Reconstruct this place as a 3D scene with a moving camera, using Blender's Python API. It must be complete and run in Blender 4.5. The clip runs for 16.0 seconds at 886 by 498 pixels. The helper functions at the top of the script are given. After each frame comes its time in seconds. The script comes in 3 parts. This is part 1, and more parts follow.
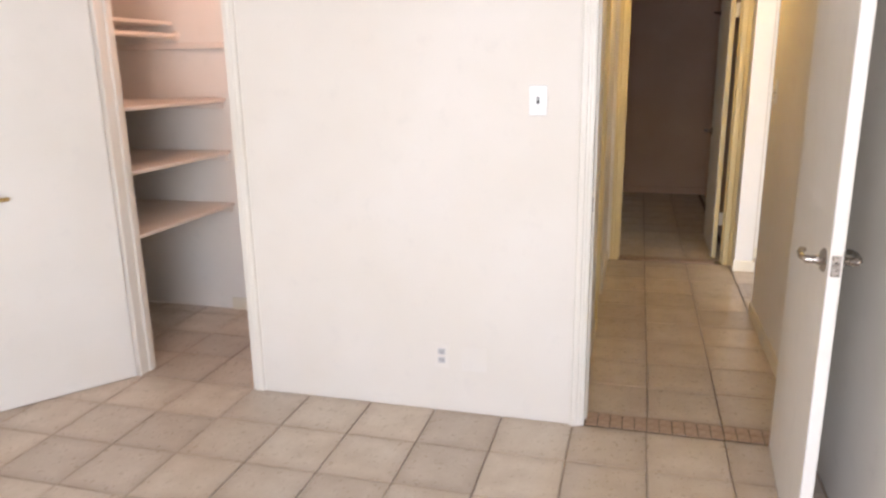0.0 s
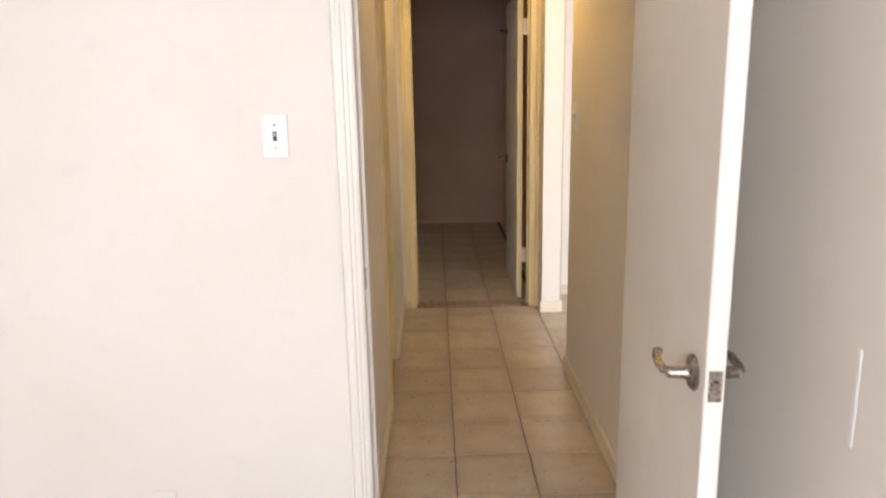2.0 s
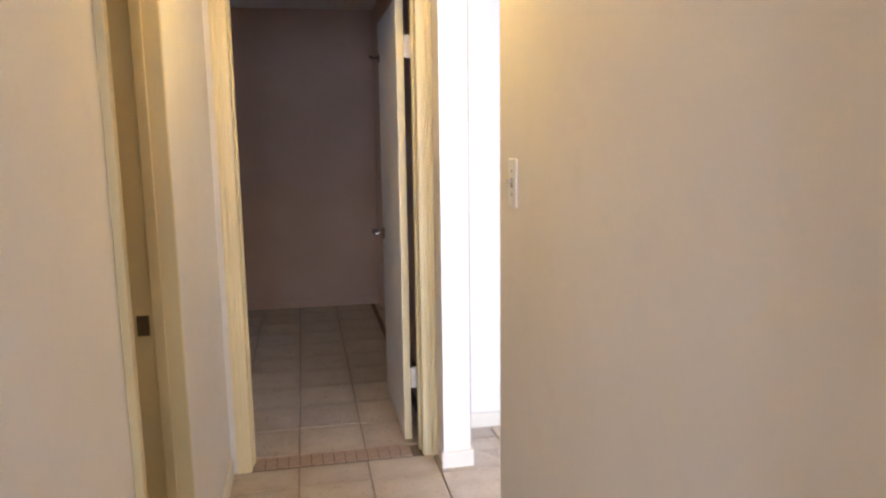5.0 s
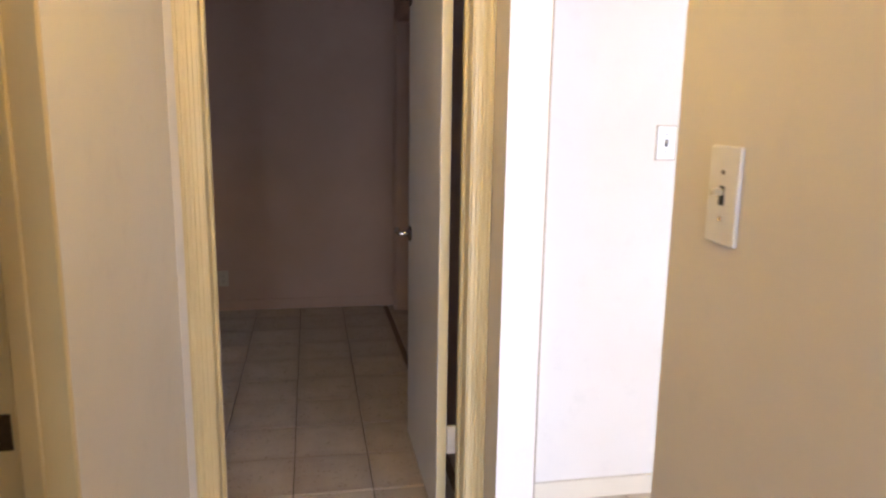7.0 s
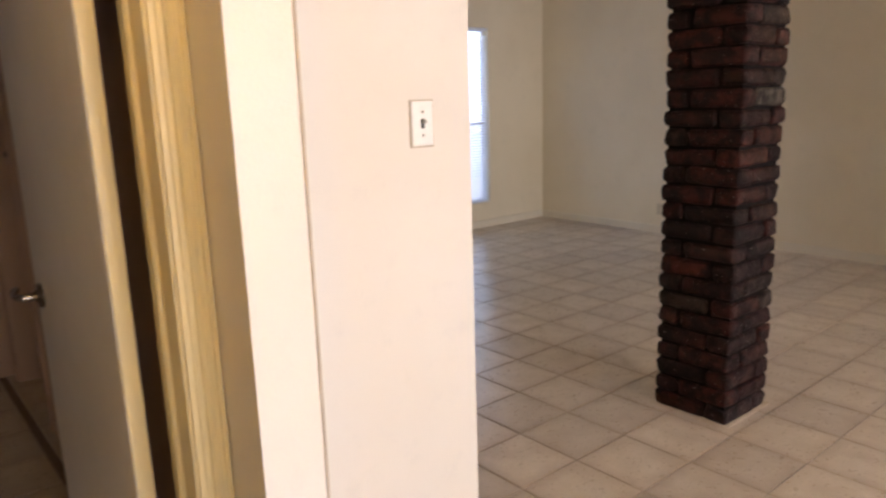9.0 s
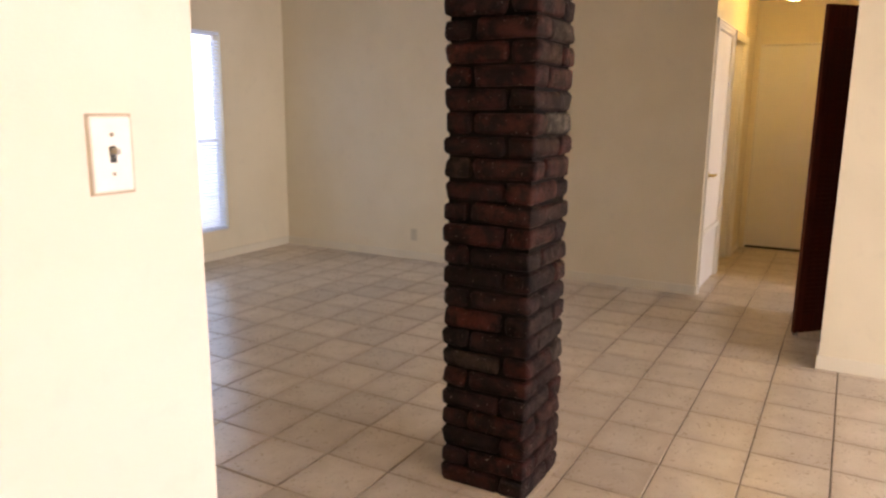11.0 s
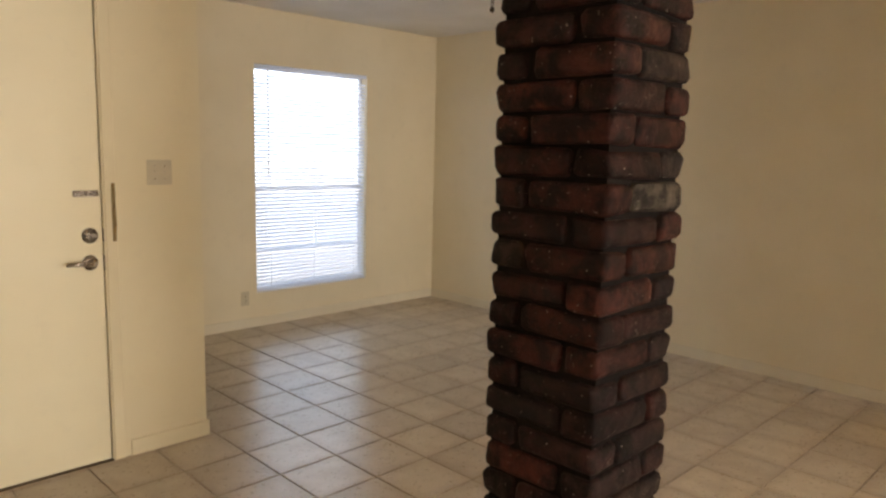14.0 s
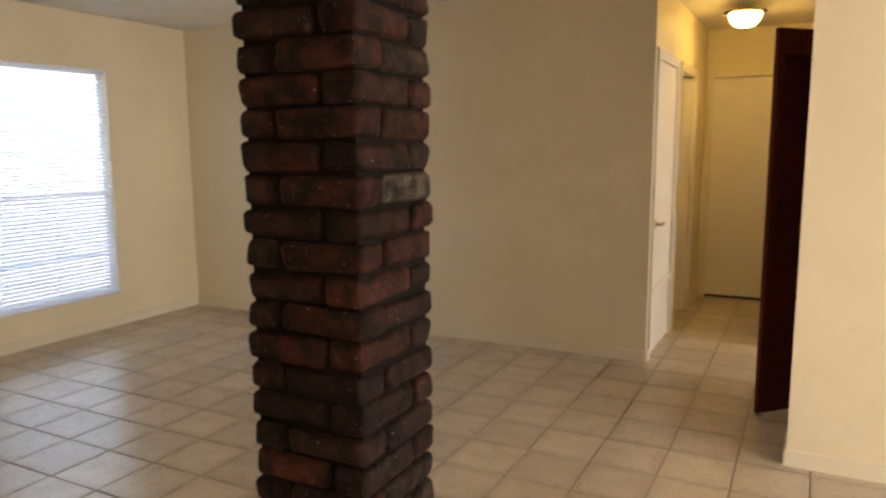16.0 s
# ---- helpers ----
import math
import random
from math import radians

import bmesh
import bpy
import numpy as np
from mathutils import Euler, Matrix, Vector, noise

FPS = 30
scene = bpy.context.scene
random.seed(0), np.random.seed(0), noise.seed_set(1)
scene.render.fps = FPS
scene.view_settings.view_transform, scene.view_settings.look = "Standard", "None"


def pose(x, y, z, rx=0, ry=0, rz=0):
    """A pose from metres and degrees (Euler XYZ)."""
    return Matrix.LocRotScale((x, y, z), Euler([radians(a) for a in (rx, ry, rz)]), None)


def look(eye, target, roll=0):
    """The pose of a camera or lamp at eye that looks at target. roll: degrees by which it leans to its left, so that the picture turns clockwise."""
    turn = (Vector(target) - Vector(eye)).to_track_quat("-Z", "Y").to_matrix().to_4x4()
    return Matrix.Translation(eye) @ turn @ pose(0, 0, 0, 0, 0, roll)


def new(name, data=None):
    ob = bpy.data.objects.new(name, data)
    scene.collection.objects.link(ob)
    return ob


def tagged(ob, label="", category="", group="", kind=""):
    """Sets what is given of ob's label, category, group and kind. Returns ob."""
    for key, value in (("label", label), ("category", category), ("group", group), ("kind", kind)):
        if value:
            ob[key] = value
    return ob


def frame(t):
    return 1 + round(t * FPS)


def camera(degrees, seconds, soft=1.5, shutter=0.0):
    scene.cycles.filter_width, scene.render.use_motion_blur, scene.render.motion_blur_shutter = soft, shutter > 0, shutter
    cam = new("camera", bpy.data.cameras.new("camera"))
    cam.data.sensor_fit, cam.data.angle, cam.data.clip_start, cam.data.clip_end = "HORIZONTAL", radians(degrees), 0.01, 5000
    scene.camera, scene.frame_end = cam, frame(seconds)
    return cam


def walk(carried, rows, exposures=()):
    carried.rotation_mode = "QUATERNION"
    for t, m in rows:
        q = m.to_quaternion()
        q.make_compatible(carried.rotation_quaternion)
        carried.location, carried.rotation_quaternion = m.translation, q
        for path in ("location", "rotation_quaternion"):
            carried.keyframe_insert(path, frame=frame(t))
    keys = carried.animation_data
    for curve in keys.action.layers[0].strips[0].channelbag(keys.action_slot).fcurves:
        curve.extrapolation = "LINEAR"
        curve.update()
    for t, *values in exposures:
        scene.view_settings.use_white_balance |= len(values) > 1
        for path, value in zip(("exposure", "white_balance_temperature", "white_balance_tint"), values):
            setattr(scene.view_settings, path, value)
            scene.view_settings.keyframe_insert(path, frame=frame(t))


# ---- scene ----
# ---- camera ----
cam = camera(63.7, 16.0, soft=2.4, shutter=0.4)
PATH = [
    (0, (0.163, -2.823, 1.508), (-0.347, -0.955, 1.009), -0.9),
    (0.5, (0.168, -2.639, 1.506), (-0.237, -0.734, 1.049), -1.5),
    (1, (0.2, -2.44, 1.5), (-0.1, -0.515, 1.047), -1.0),
    (1.5, (0.215, -2.203, 1.486), (0.121, -0.258, 1.028), -1.0),
    (2, (0.212, -1.933, 1.493), (0.228, 0.016, 1.047), -1.1),
    (2.5, (0.247, -1.67, 1.473), (0.268, 0.274, 1.003), -1.6),
    (3, (0.266, -1.386, 1.496), (0.325, 0.574, 1.099), -0.8),
    (3.5, (0.265, -1.126, 1.472), (0.47, 0.832, 1.12), 0.0),
    (4, (0.249, -0.842, 1.458), (0.535, 1.107, 1.115), -0.5),
    (4.5, (0.303, -0.556, 1.445), (0.692, 1.372, 1.085), -0.3),
    (5, (0.342, -0.315, 1.467), (0.717, 1.624, 1.153), -0.8),
    (7.3, (0.358, 0.812, 1.434), (0.728, 2.739, 1.047), 1.2),
    (7.5, (0.35, 0.913, 1.43), (0.817, 2.819, 1.044), 1.2),
    (8, (0.301, 1.15, 1.438), (1.013, 2.985, 1.087), 0.1),
    (8.5, (0.346, 1.329, 1.417), (1.378, 2.992, 1.005), -0.0),
    (9, (0.429, 1.54, 1.418), (1.675, 3.047, 0.997), -1.8),
    (9.5, (0.532, 1.704, 1.405), (1.98, 3.009, 0.955), 0.1),
    (10, (0.617, 1.854, 1.413), (2.238, 2.936, 0.966), -0.2),
    (12.3, (1.344, 2.177, 1.437), (3.071, 3.115, 1.065), 0.7),
    (12.5, (1.411, 2.197, 1.445), (3.1, 3.215, 1.113), 1.15),
    (13, (1.577, 2.189, 1.468), (3.143, 3.39, 1.143), 0.35),
    (13.5, (1.701, 2.097, 1.478), (3.101, 3.492, 1.17), 2.0),
    (14, (1.729, 2.065, 1.484), (3.12, 3.474, 1.2), 1.4),
    (14.5, (1.699, 2.05, 1.478), (3.197, 3.344, 1.192), 0.3),
    (15, (1.742, 2.045, 1.486), (3.332, 3.223, 1.197), -0.6),
    (15.5, (1.763, 2.047, 1.485), (3.444, 3.091, 1.19), -0.4),
    (16, (1.770, 2.037, 1.48), (3.527, 2.946, 1.191), -0.4),
]
EXPOSURES = [(0, 1.52, 5800, 14), (1.5, 1.52, 5800, 14), (3.0, 1.62, 6100, 14), (3.5, 1.6, 5950, 13.5), (4.0, 1.66, 5850, 13.5), (4.5, 1.76, 5350, 13), (5.0, 1.96, 4950, 17.5), (7.5, 1.69, 5350, 19.5), (8.0, 1.57, 6600, 21), (8.5, 1.60, 6600, 21), (9.0, 1.56, 6200, 20), (9.5, 1.58, 5950, 20), (10.0, 2.02, 6000, 26), (12.5, 1.62, 7300, 13), (16, 1.66, 7300, 13)]
walk(cam, [(t, look(eye, target, roll)) for t, eye, target, roll in PATH], EXPOSURES)

# ---- world, lamps ----
world = bpy.data.worlds.new("world")
scene.world = world
world.use_nodes = True
wn = world.node_tree
sky = wn.nodes.new("ShaderNodeTexSky")
sky.sky_type, sky.sun_disc = "NISHITA", False
sky.sun_elevation, sky.sun_rotation = radians(48), radians(160)
wn.links.new(sky.outputs[0], wn.nodes["Background"].inputs[0])
wn.nodes["Background"].inputs[1].default_value = 0.15


def lamp(name, kind, m, energy, color, **more):
    data = bpy.data.lights.new(name, kind)
    data.energy, data.color = energy, color
    for key, value in more.items():
        if key == "size":
            data.shape, data.size = "RECTANGLE", value
        elif key == "size_y":
            data.size_y = value
        elif key == "radius":
            data.shadow_soft_size = value
        elif key == "angle":
            data.angle = value
    ob = new(name, data)
    ob.matrix_world = m
    return ob


lamp("sun", "SUN", look((0, 0, 20), (-2.2, 4.6, 14.0)), 4.0, (1, 0.95, 0.88), angle=radians(0.6))
DAY = (1.0, 0.97, 0.95)
# daylight in the openings of the windows behind the walker
lamp("bedroom_window_daylight", "AREA", look((-0.12, -4.22, 1.35), (-0.12, 0, 1.3)), 30, DAY, size=1.7, size_y=1.5)
lamp("patio_door_daylight", "AREA", look((3.2, -2.52, 1.1), (3.2, 4, 1.1)), 56, (1, 0.96, 0.92), size=1.9, size_y=2.0)
lamp("kitchen_window_daylight", "AREA", look((6.7, -2.52, 1.5), (6.8, 3, 1.0)), 33, DAY, size=1.3, size_y=1.15)
lamp("closet_bulb_light", "POINT", pose(-1.75, 0.62, 2.28), 4.3, (1, 0.57, 0.37), radius=0.05)

# ---- materials ----


def nodes_of(name):
    m = bpy.data.materials.new(name)
    m.use_nodes = True
    return m, m.node_tree, m.node_tree.nodes["Principled BSDF"]


def noise_node(t, scale, detail=4.0, rough=0.55, coords="Object", stretch=None):
    tc = t.nodes.new("ShaderNodeTexCoord")
    n = t.nodes.new("ShaderNodeTexNoise")
    n.inputs["Scale"].default_value, n.inputs["Detail"].default_value, n.inputs["Roughness"].default_value = scale, detail, rough
    src = tc.outputs[coords]
    if stretch:
        mp = t.nodes.new("ShaderNodeMapping")
        mp.inputs["Scale"].default_value = stretch
        t.links.new(src, mp.inputs[0])
        src = mp.outputs[0]
    t.links.new(src, n.inputs["Vector"])
    return n


def ramp(t, fac, stops):
    r = t.nodes.new("ShaderNodeValToRGB")
    while len(r.color_ramp.elements) < len(stops):
        r.color_ramp.elements.new(0.5)
    for e, (p, c) in zip(r.color_ramp.elements, stops):
        e.position, e.color = p, (*c, 1)
    t.links.new(fac, r.inputs[0])
    return r.outputs[0]


def mix(t, a, b, fac, how="MIX"):
    n = t.nodes.new("ShaderNodeMix")
    n.data_type, n.blend_type = "RGBA", how
    for sock, v in ((n.inputs[0], fac), (n.inputs[6], a), (n.inputs[7], b)):
        if isinstance(v, bpy.types.NodeSocket):
            t.links.new(v, sock)
        elif isinstance(v, tuple):
            sock.default_value = (*v, 1)
        else:
            sock.default_value = v
    return n.outputs[2]


def bump(t, shader, height, strength, dist=0.001):
    b = t.nodes.new("ShaderNodeBump")
    b.inputs["Strength"].default_value, b.inputs["Distance"].default_value = strength, dist
    t.links.new(height, b.inputs["Height"])
    t.links.new(b.outputs[0], shader.inputs["Normal"])


def paint(name, c, rough=0.55, texture=0.35, grain=160, soil=0.12, streak=False):
    """Painted wall or wood: faint blotches, roller texture, soiling."""
    m, t, s = nodes_of(name)
    big = noise_node(t, 1.3, 3)
    dark = tuple(v * (1 - soil) * w for v, w in zip(c, (1, 0.985, 0.95)))
    col = ramp(t, big.outputs[0], [(0.3, dark), (0.62, c)])
    mid = noise_node(t, 11, 5, 0.65)
    col = mix(t, col, tuple(v * 0.86 for v in c), ramp(t, mid.outputs[0], [(0.56, (0, 0, 0)), (0.8, (0.45, 0.45, 0.45))]))
    t.links.new(col, s.inputs["Base Color"])
    fine = noise_node(t, grain, 3, 0.6, stretch=(1, 1, 0.05) if streak else None)
    bump(t, s, fine.outputs[0], texture, 0.0012)
    t.links.new(ramp(t, mid.outputs[0], [(0.2, (rough - 0.08,) * 3), (0.9, (rough + 0.12,) * 3)]), s.inputs["Roughness"])
    s.inputs["Specular IOR Level"].default_value = 0.35
    return m


def metal(name, c, rough=0.3, spots=True):
    m, t, s = nodes_of(name)
    n = noise_node(t, 90, 4)
    t.links.new(ramp(t, n.outputs[0], [(0.3, tuple(v * 0.7 for v in c)), (0.65, c)]), s.inputs["Base Color"])
    s.inputs["Metallic"].default_value = 1.0
    t.links.new(ramp(t, n.outputs[0], [(0.2, (rough * 0.7,) * 3), (0.9, (rough * 1.5,) * 3)]), s.inputs["Roughness"])
    return m


def plastic(name, c, rough=0.35):
    m, t, s = nodes_of(name)
    n = noise_node(t, 35, 3)
    t.links.new(ramp(t, n.outputs[0], [(0.3, tuple(v * 0.93 for v in c)), (0.7, c)]), s.inputs["Base Color"])
    s.inputs["Roughness"].default_value = rough
    return m


WALL = paint("wall_paint", (0.78, 0.735, 0.67), 0.55, 0.35, 160, 0.05)
# Same wall paint, warmed in its colour for light bounced round the living room.
LIVING = paint("bounce_warmed_wall_paint", (0.755, 0.670, 0.50), 0.55, 0.35, 160, 0.07)
CEIL = paint("ceiling_texture", (0.78, 0.75, 0.70), 0.8, 1.0, 70)
BASE = paint("baseboard_paint", (0.735, 0.668, 0.535), 0.42, 0.05, 60, 0.1)
TRIM = paint("trim_gloss_paint", (0.80, 0.76, 0.685), 0.34, 0.02, 60, 0.08, True)
DOOR = paint("door_paint", (0.79, 0.755, 0.70), 0.42, 0.07, 90, 0.07, True)
YELLOWED = paint("yellowed_trim_paint", (0.70, 0.57, 0.28), 0.36, 0.02, 60, 0.14, True)
# Yellow-cream trim, its colour deepened for the hall lamp's amber light.
AMBERTRIM = paint("amber_tinted_trim_paint", (0.76, 0.65, 0.37), 0.36, 0.02, 60, 0.12, True)
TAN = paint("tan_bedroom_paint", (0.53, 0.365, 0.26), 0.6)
# Entry wall and door cream, raised to carry the warm light falling there.
CREAM = paint("lit_cream_wall_paint", (0.79, 0.705, 0.51), 0.55, 0.35, 160, 0.07)
ENTRY = paint("lit_cream_door_paint", (0.83, 0.76, 0.56), 0.4, 0.05, 90, 0.06)
SHELF = paint("shelf_paint", (0.78, 0.70, 0.62), 0.5, 0.2, 80)
NICKEL = metal("brushed_nickel", (0.36, 0.32, 0.28), 0.26)
BRASS = metal("worn_brass", (0.62, 0.47, 0.2), 0.3)
DARKMETAL = metal("dark_bronze", (0.12, 0.09, 0.06), 0.4)
TANMETAL = metal("tan_bronze", (0.40, 0.30, 0.16), 0.45)
PLATE = plastic("white_plate_plastic", (0.86, 0.85, 0.82))
ALMOND = plastic("almond_plastic", (0.58, 0.51, 0.37))
GREYFACE = plastic("grey_receptacle_plastic", (0.55, 0.53, 0.52))
SLOT = plastic("dark_slot_plastic", (0.03, 0.028, 0.025), 0.6)
TOGGLE = plastic("grey_toggle_plastic", (0.42, 0.40, 0.37))
ALU = plastic("white_window_vinyl", (0.82, 0.83, 0.85), 0.4)


def tile_material():
    m, t, s = nodes_of("ceramic_tile")
    info = t.nodes.new("ShaderNodeObjectInfo")
    tc = t.nodes.new("ShaderNodeTexCoord")
    add = t.nodes.new("ShaderNodeVectorMath")
    add.operation = "ADD"
    sc = t.nodes.new("ShaderNodeVectorMath")
    sc.operation = "SCALE"
    comb = t.nodes.new("ShaderNodeCombineXYZ")
    t.links.new(info.outputs["Random"], comb.inputs[0])
    t.links.new(info.outputs["Random"], comb.inputs[1])
    t.links.new(comb.outputs[0], sc.inputs[0])
    sc.inputs[3].default_value = 37.0
    t.links.new(tc.outputs["Object"], add.inputs[0])
    t.links.new(sc.outputs[0], add.inputs[1])
    n = t.nodes.new("ShaderNodeTexNoise")
    n.inputs["Scale"].default_value, n.inputs["Detail"].default_value = 7.0, 5.0
    t.links.new(add.outputs[0], n.inputs["Vector"])
    cloudy = ramp(t, n.outputs[0], [(0.25, (0.475, 0.395, 0.31)), (0.5, (0.555, 0.48, 0.39)), (0.75, (0.61, 0.54, 0.455))])
    n2 = t.nodes.new("ShaderNodeTexNoise")
    n2.inputs["Scale"].default_value, n2.inputs["Detail"].default_value = 55.0, 4.0
    t.links.new(add.outputs[0], n2.inputs["Vector"])
    col = mix(t, cloudy, (0.49, 0.41, 0.33), ramp(t, n2.outputs[0], [(0.5, (0, 0, 0)), (0.75, (0.5, 0.5, 0.5))]))
    # worn glaze towards the rim of each tile
    ln = t.nodes.new("ShaderNodeVectorMath")
    ln.operation = "ABSOLUTE"
    t.links.new(tc.outputs["Object"], ln.inputs[0])
    sep = t.nodes.new("ShaderNodeSeparateXYZ")
    t.links.new(ln.outputs[0], sep.inputs[0])
    mx = t.nodes.new("ShaderNodeMath")
    mx.operation = "MAXIMUM"
    t.links.new(sep.outputs[0], mx.inputs[0])
    t.links.new(sep.outputs[1], mx.inputs[1])
    scale = t.nodes.new("ShaderNodeMath")
    scale.operation = "MULTIPLY"
    scale.inputs[1].default_value = 6.4
    t.links.new(mx.outputs[0], scale.inputs[0])
    col = mix(t, col, (0.36, 0.275, 0.20), ramp(t, scale.outputs[0], [(0.6, (0, 0, 0)), (1.0, (0.45, 0.45, 0.45))]))
    tone = ramp(t, info.outputs["Random"], [(0.0, (0.86, 0.84, 0.82)), (1.0, (1.06, 1.04, 1.0))])
    col = mix(t, col, tone, 1.0, "MULTIPLY")
    t.links.new(col, s.inputs["Base Color"])
    t.links.new(ramp(t, n2.outputs[0], [(0.2, (0.25, 0.25, 0.25)), (0.9, (0.35, 0.35, 0.35))]), s.inputs["Roughness"])
    bump(t, s, n.outputs[0], 0.25, 0.004)
    return m


def brick_material(name, grey=None):
    m, t, s = nodes_of(name)
    info = t.nodes.new("ShaderNodeObjectInfo")
    base = ramp(t, info.outputs["Random"], [(0.0, (0.013, 0.005, 0.005)), (0.22, (0.057, 0.013, 0.0095)), (0.42, (0.018, 0.006, 0.0055)), (0.62, (0.072, 0.017, 0.0115)), (0.8, (0.024, 0.0095, 0.0085)), (0.93, (0.030, 0.012, 0.011)), (0.97, (0.040, 0.026, 0.020))])
    if grey:
        base = mix(t, base, grey, 0.85)
    tc = t.nodes.new("ShaderNodeTexCoord")
    shift = t.nodes.new("ShaderNodeVectorMath")
    shift.operation = "MULTIPLY_ADD"
    shift.inputs[1].default_value = (1, 1, 1)
    grow = t.nodes.new("ShaderNodeMath")
    grow.operation = "MULTIPLY"
    grow.inputs[1].default_value = 53.0
    t.links.new(info.outputs["Random"], grow.inputs[0])
    t.links.new(tc.outputs["Object"], shift.inputs[0])
    t.links.new(grow.outputs[0], shift.inputs[2])

    def cloud(scale, detail, rough):
        n = t.nodes.new("ShaderNodeTexNoise")
        n.inputs["Scale"].default_value, n.inputs["Detail"].default_value, n.inputs["Roughness"].default_value = scale, detail, rough
        t.links.new(shift.outputs[0], n.inputs["Vector"])
        return n.outputs[0]

    soot, grit, speck = cloud(17, 5, 0.7), cloud(75, 5, 0.75), cloud(120, 2, 0.5)
    col = mix(t, base, (0.0035, 0.002, 0.002), ramp(t, soot, [(0.37, (0, 0, 0)), (0.57, (0.92, 0.92, 0.92))]))
    col = mix(t, col, (0.065, 0.026, 0.018), ramp(t, grit, [(0.58, (0, 0, 0)), (0.78, (0.6, 0.6, 0.6))]))
    col = mix(t, col, (0.34, 0.29, 0.26), ramp(t, speck, [(0.695, (0, 0, 0)), (0.75, (0.9, 0.9, 0.9))]))
    t.links.new(col, s.inputs["Base Color"])
    t.links.new(ramp(t, soot, [(0.3, (0.45, 0.45, 0.45)), (0.8, (0.8, 0.8, 0.8))]), s.inputs["Roughness"])
    s.inputs["Specular IOR Level"].default_value = 0.16
    bump(t, s, grit, 0.9, 0.006)
    return m


def rough_material(name, a, b, scale, rough=0.85, strength=0.6, dist=0.003):
    m, t, s = nodes_of(name)
    n = noise_node(t, scale, 6, 0.65)
    t.links.new(ramp(t, n.outputs[0], [(0.3, a), (0.7, b)]), s.inputs["Base Color"])
    s.inputs["Roughness"].default_value = rough
    bump(t, s, n.outputs[0], strength, dist)
    return m


def wood_material(name, a, b, rough=0.4, along=(1, 1, 0.06), scale=60):
    m, t, s = nodes_of(name)
    n = noise_node(t, scale, 5, 0.6, stretch=along)
    t.links.new(ramp(t, n.outputs[0], [(0.3, a), (0.7, b)]), s.inputs["Base Color"])
    s.inputs["Roughness"].default_value = rough
    bump(t, s, n.outputs[0], 0.2, 0.001)
    return m


TANEDGE = rough_material("tan_edging", (0.46, 0.38, 0.28), (0.58, 0.50, 0.39), 30)
TILE = tile_material()
BRICK = brick_material("tumbled_brick")
GREYBRICK = brick_material("grey_tumbled_brick", (0.088, 0.075, 0.058))
GROUT = rough_material("dark_grout", (0.14, 0.105, 0.075), (0.25, 0.195, 0.145), 45)
PALEGROUT = rough_material("tan_grout", (0.24, 0.19, 0.145), (0.36, 0.295, 0.23), 45)
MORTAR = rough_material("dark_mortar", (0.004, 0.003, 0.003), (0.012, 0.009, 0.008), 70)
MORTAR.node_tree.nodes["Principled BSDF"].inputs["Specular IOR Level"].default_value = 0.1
MOSAIC = rough_material("brown_mosaic", (0.30, 0.20, 0.135), (0.43, 0.315, 0.225), 28, 0.5)
REDWOOD = wood_material("dark_red_stain", (0.055, 0.010, 0.005), (0.12, 0.024, 0.012), 0.6)
REDWOOD.node_tree.nodes["Principled BSDF"].inputs["Specular IOR Level"].default_value = 0.15
FENCEWOOD = wood_material("weathered_blue_grey_fence", (0.50, 0.58, 0.72), (0.60, 0.67, 0.80), 0.85)
EARTH = rough_material("pale_dry_ground", (0.58, 0.58, 0.58), (0.72, 0.72, 0.71), 3, 0.95)


def glow_material(name, color, strength):
    m, t, s = nodes_of(name)
    s.inputs["Base Color"].default_value = (0.9, 0.85, 0.75, 1)
    s.inputs["Emission Color"].default_value = (*color, 1)
    s.inputs["Emission Strength"].default_value = strength
    return m


def glass_material():
    m, t, s = nodes_of("window_glass")
    s.inputs["Base Color"].default_value = (0.95, 0.97, 0.98, 1)
    s.inputs["Roughness"].default_value = 0.0
    s.inputs["Transmission Weight"].default_value = 1.0
    s.inputs["IOR"].default_value = 1.45
    return m


def slat_material(name, through_light):
    m, t, s = nodes_of(name)
    n = noise_node(t, 20, 3)
    t.links.new(ramp(t, n.outputs[0], [(0.3, (0.80, 0.81, 0.83)), (0.7, (0.87, 0.88, 0.90))]), s.inputs["Base Color"])
    s.inputs["Roughness"].default_value = 0.45
    tr = t.nodes.new("ShaderNodeBsdfTranslucent")
    tr.inputs[0].default_value = (0.85, 0.88, 0.95, 1)
    mx = t.nodes.new("ShaderNodeMixShader")
    mx.inputs[0].default_value = through_light
    t.links.new(s.outputs[0], mx.inputs[1])
    t.links.new(tr.outputs[0], mx.inputs[2])
    t.links.new(mx.outputs[0], t.nodes["Material Output"].inputs[0])
    return m


def screen_material():
    m, t, s = nodes_of("insect_screen_mesh")
    s.inputs["Base Color"].default_value = (0.45, 0.52, 0.65, 1)
    s.inputs["Roughness"].default_value = 0.7
    tr = t.nodes.new("ShaderNodeBsdfTransparent")
    mx = t.nodes.new("ShaderNodeMixShader")
    mx.inputs[0].default_value = 0.12
    t.links.new(tr.outputs[0], mx.inputs[1])
    t.links.new(s.outputs[0], mx.inputs[2])
    t.links.new(mx.outputs[0], t.nodes["Material Output"].inputs[0])
    return m


def backdrop_material():
    m, t, s = nodes_of("hazy_bright_sky")
    s.inputs["Base Color"].default_value = (0, 0, 0, 1)
    s.inputs["Emission Color"].default_value = (0.58, 0.76, 1, 1)
    s.inputs["Emission Strength"].default_value = 1.35
    return m


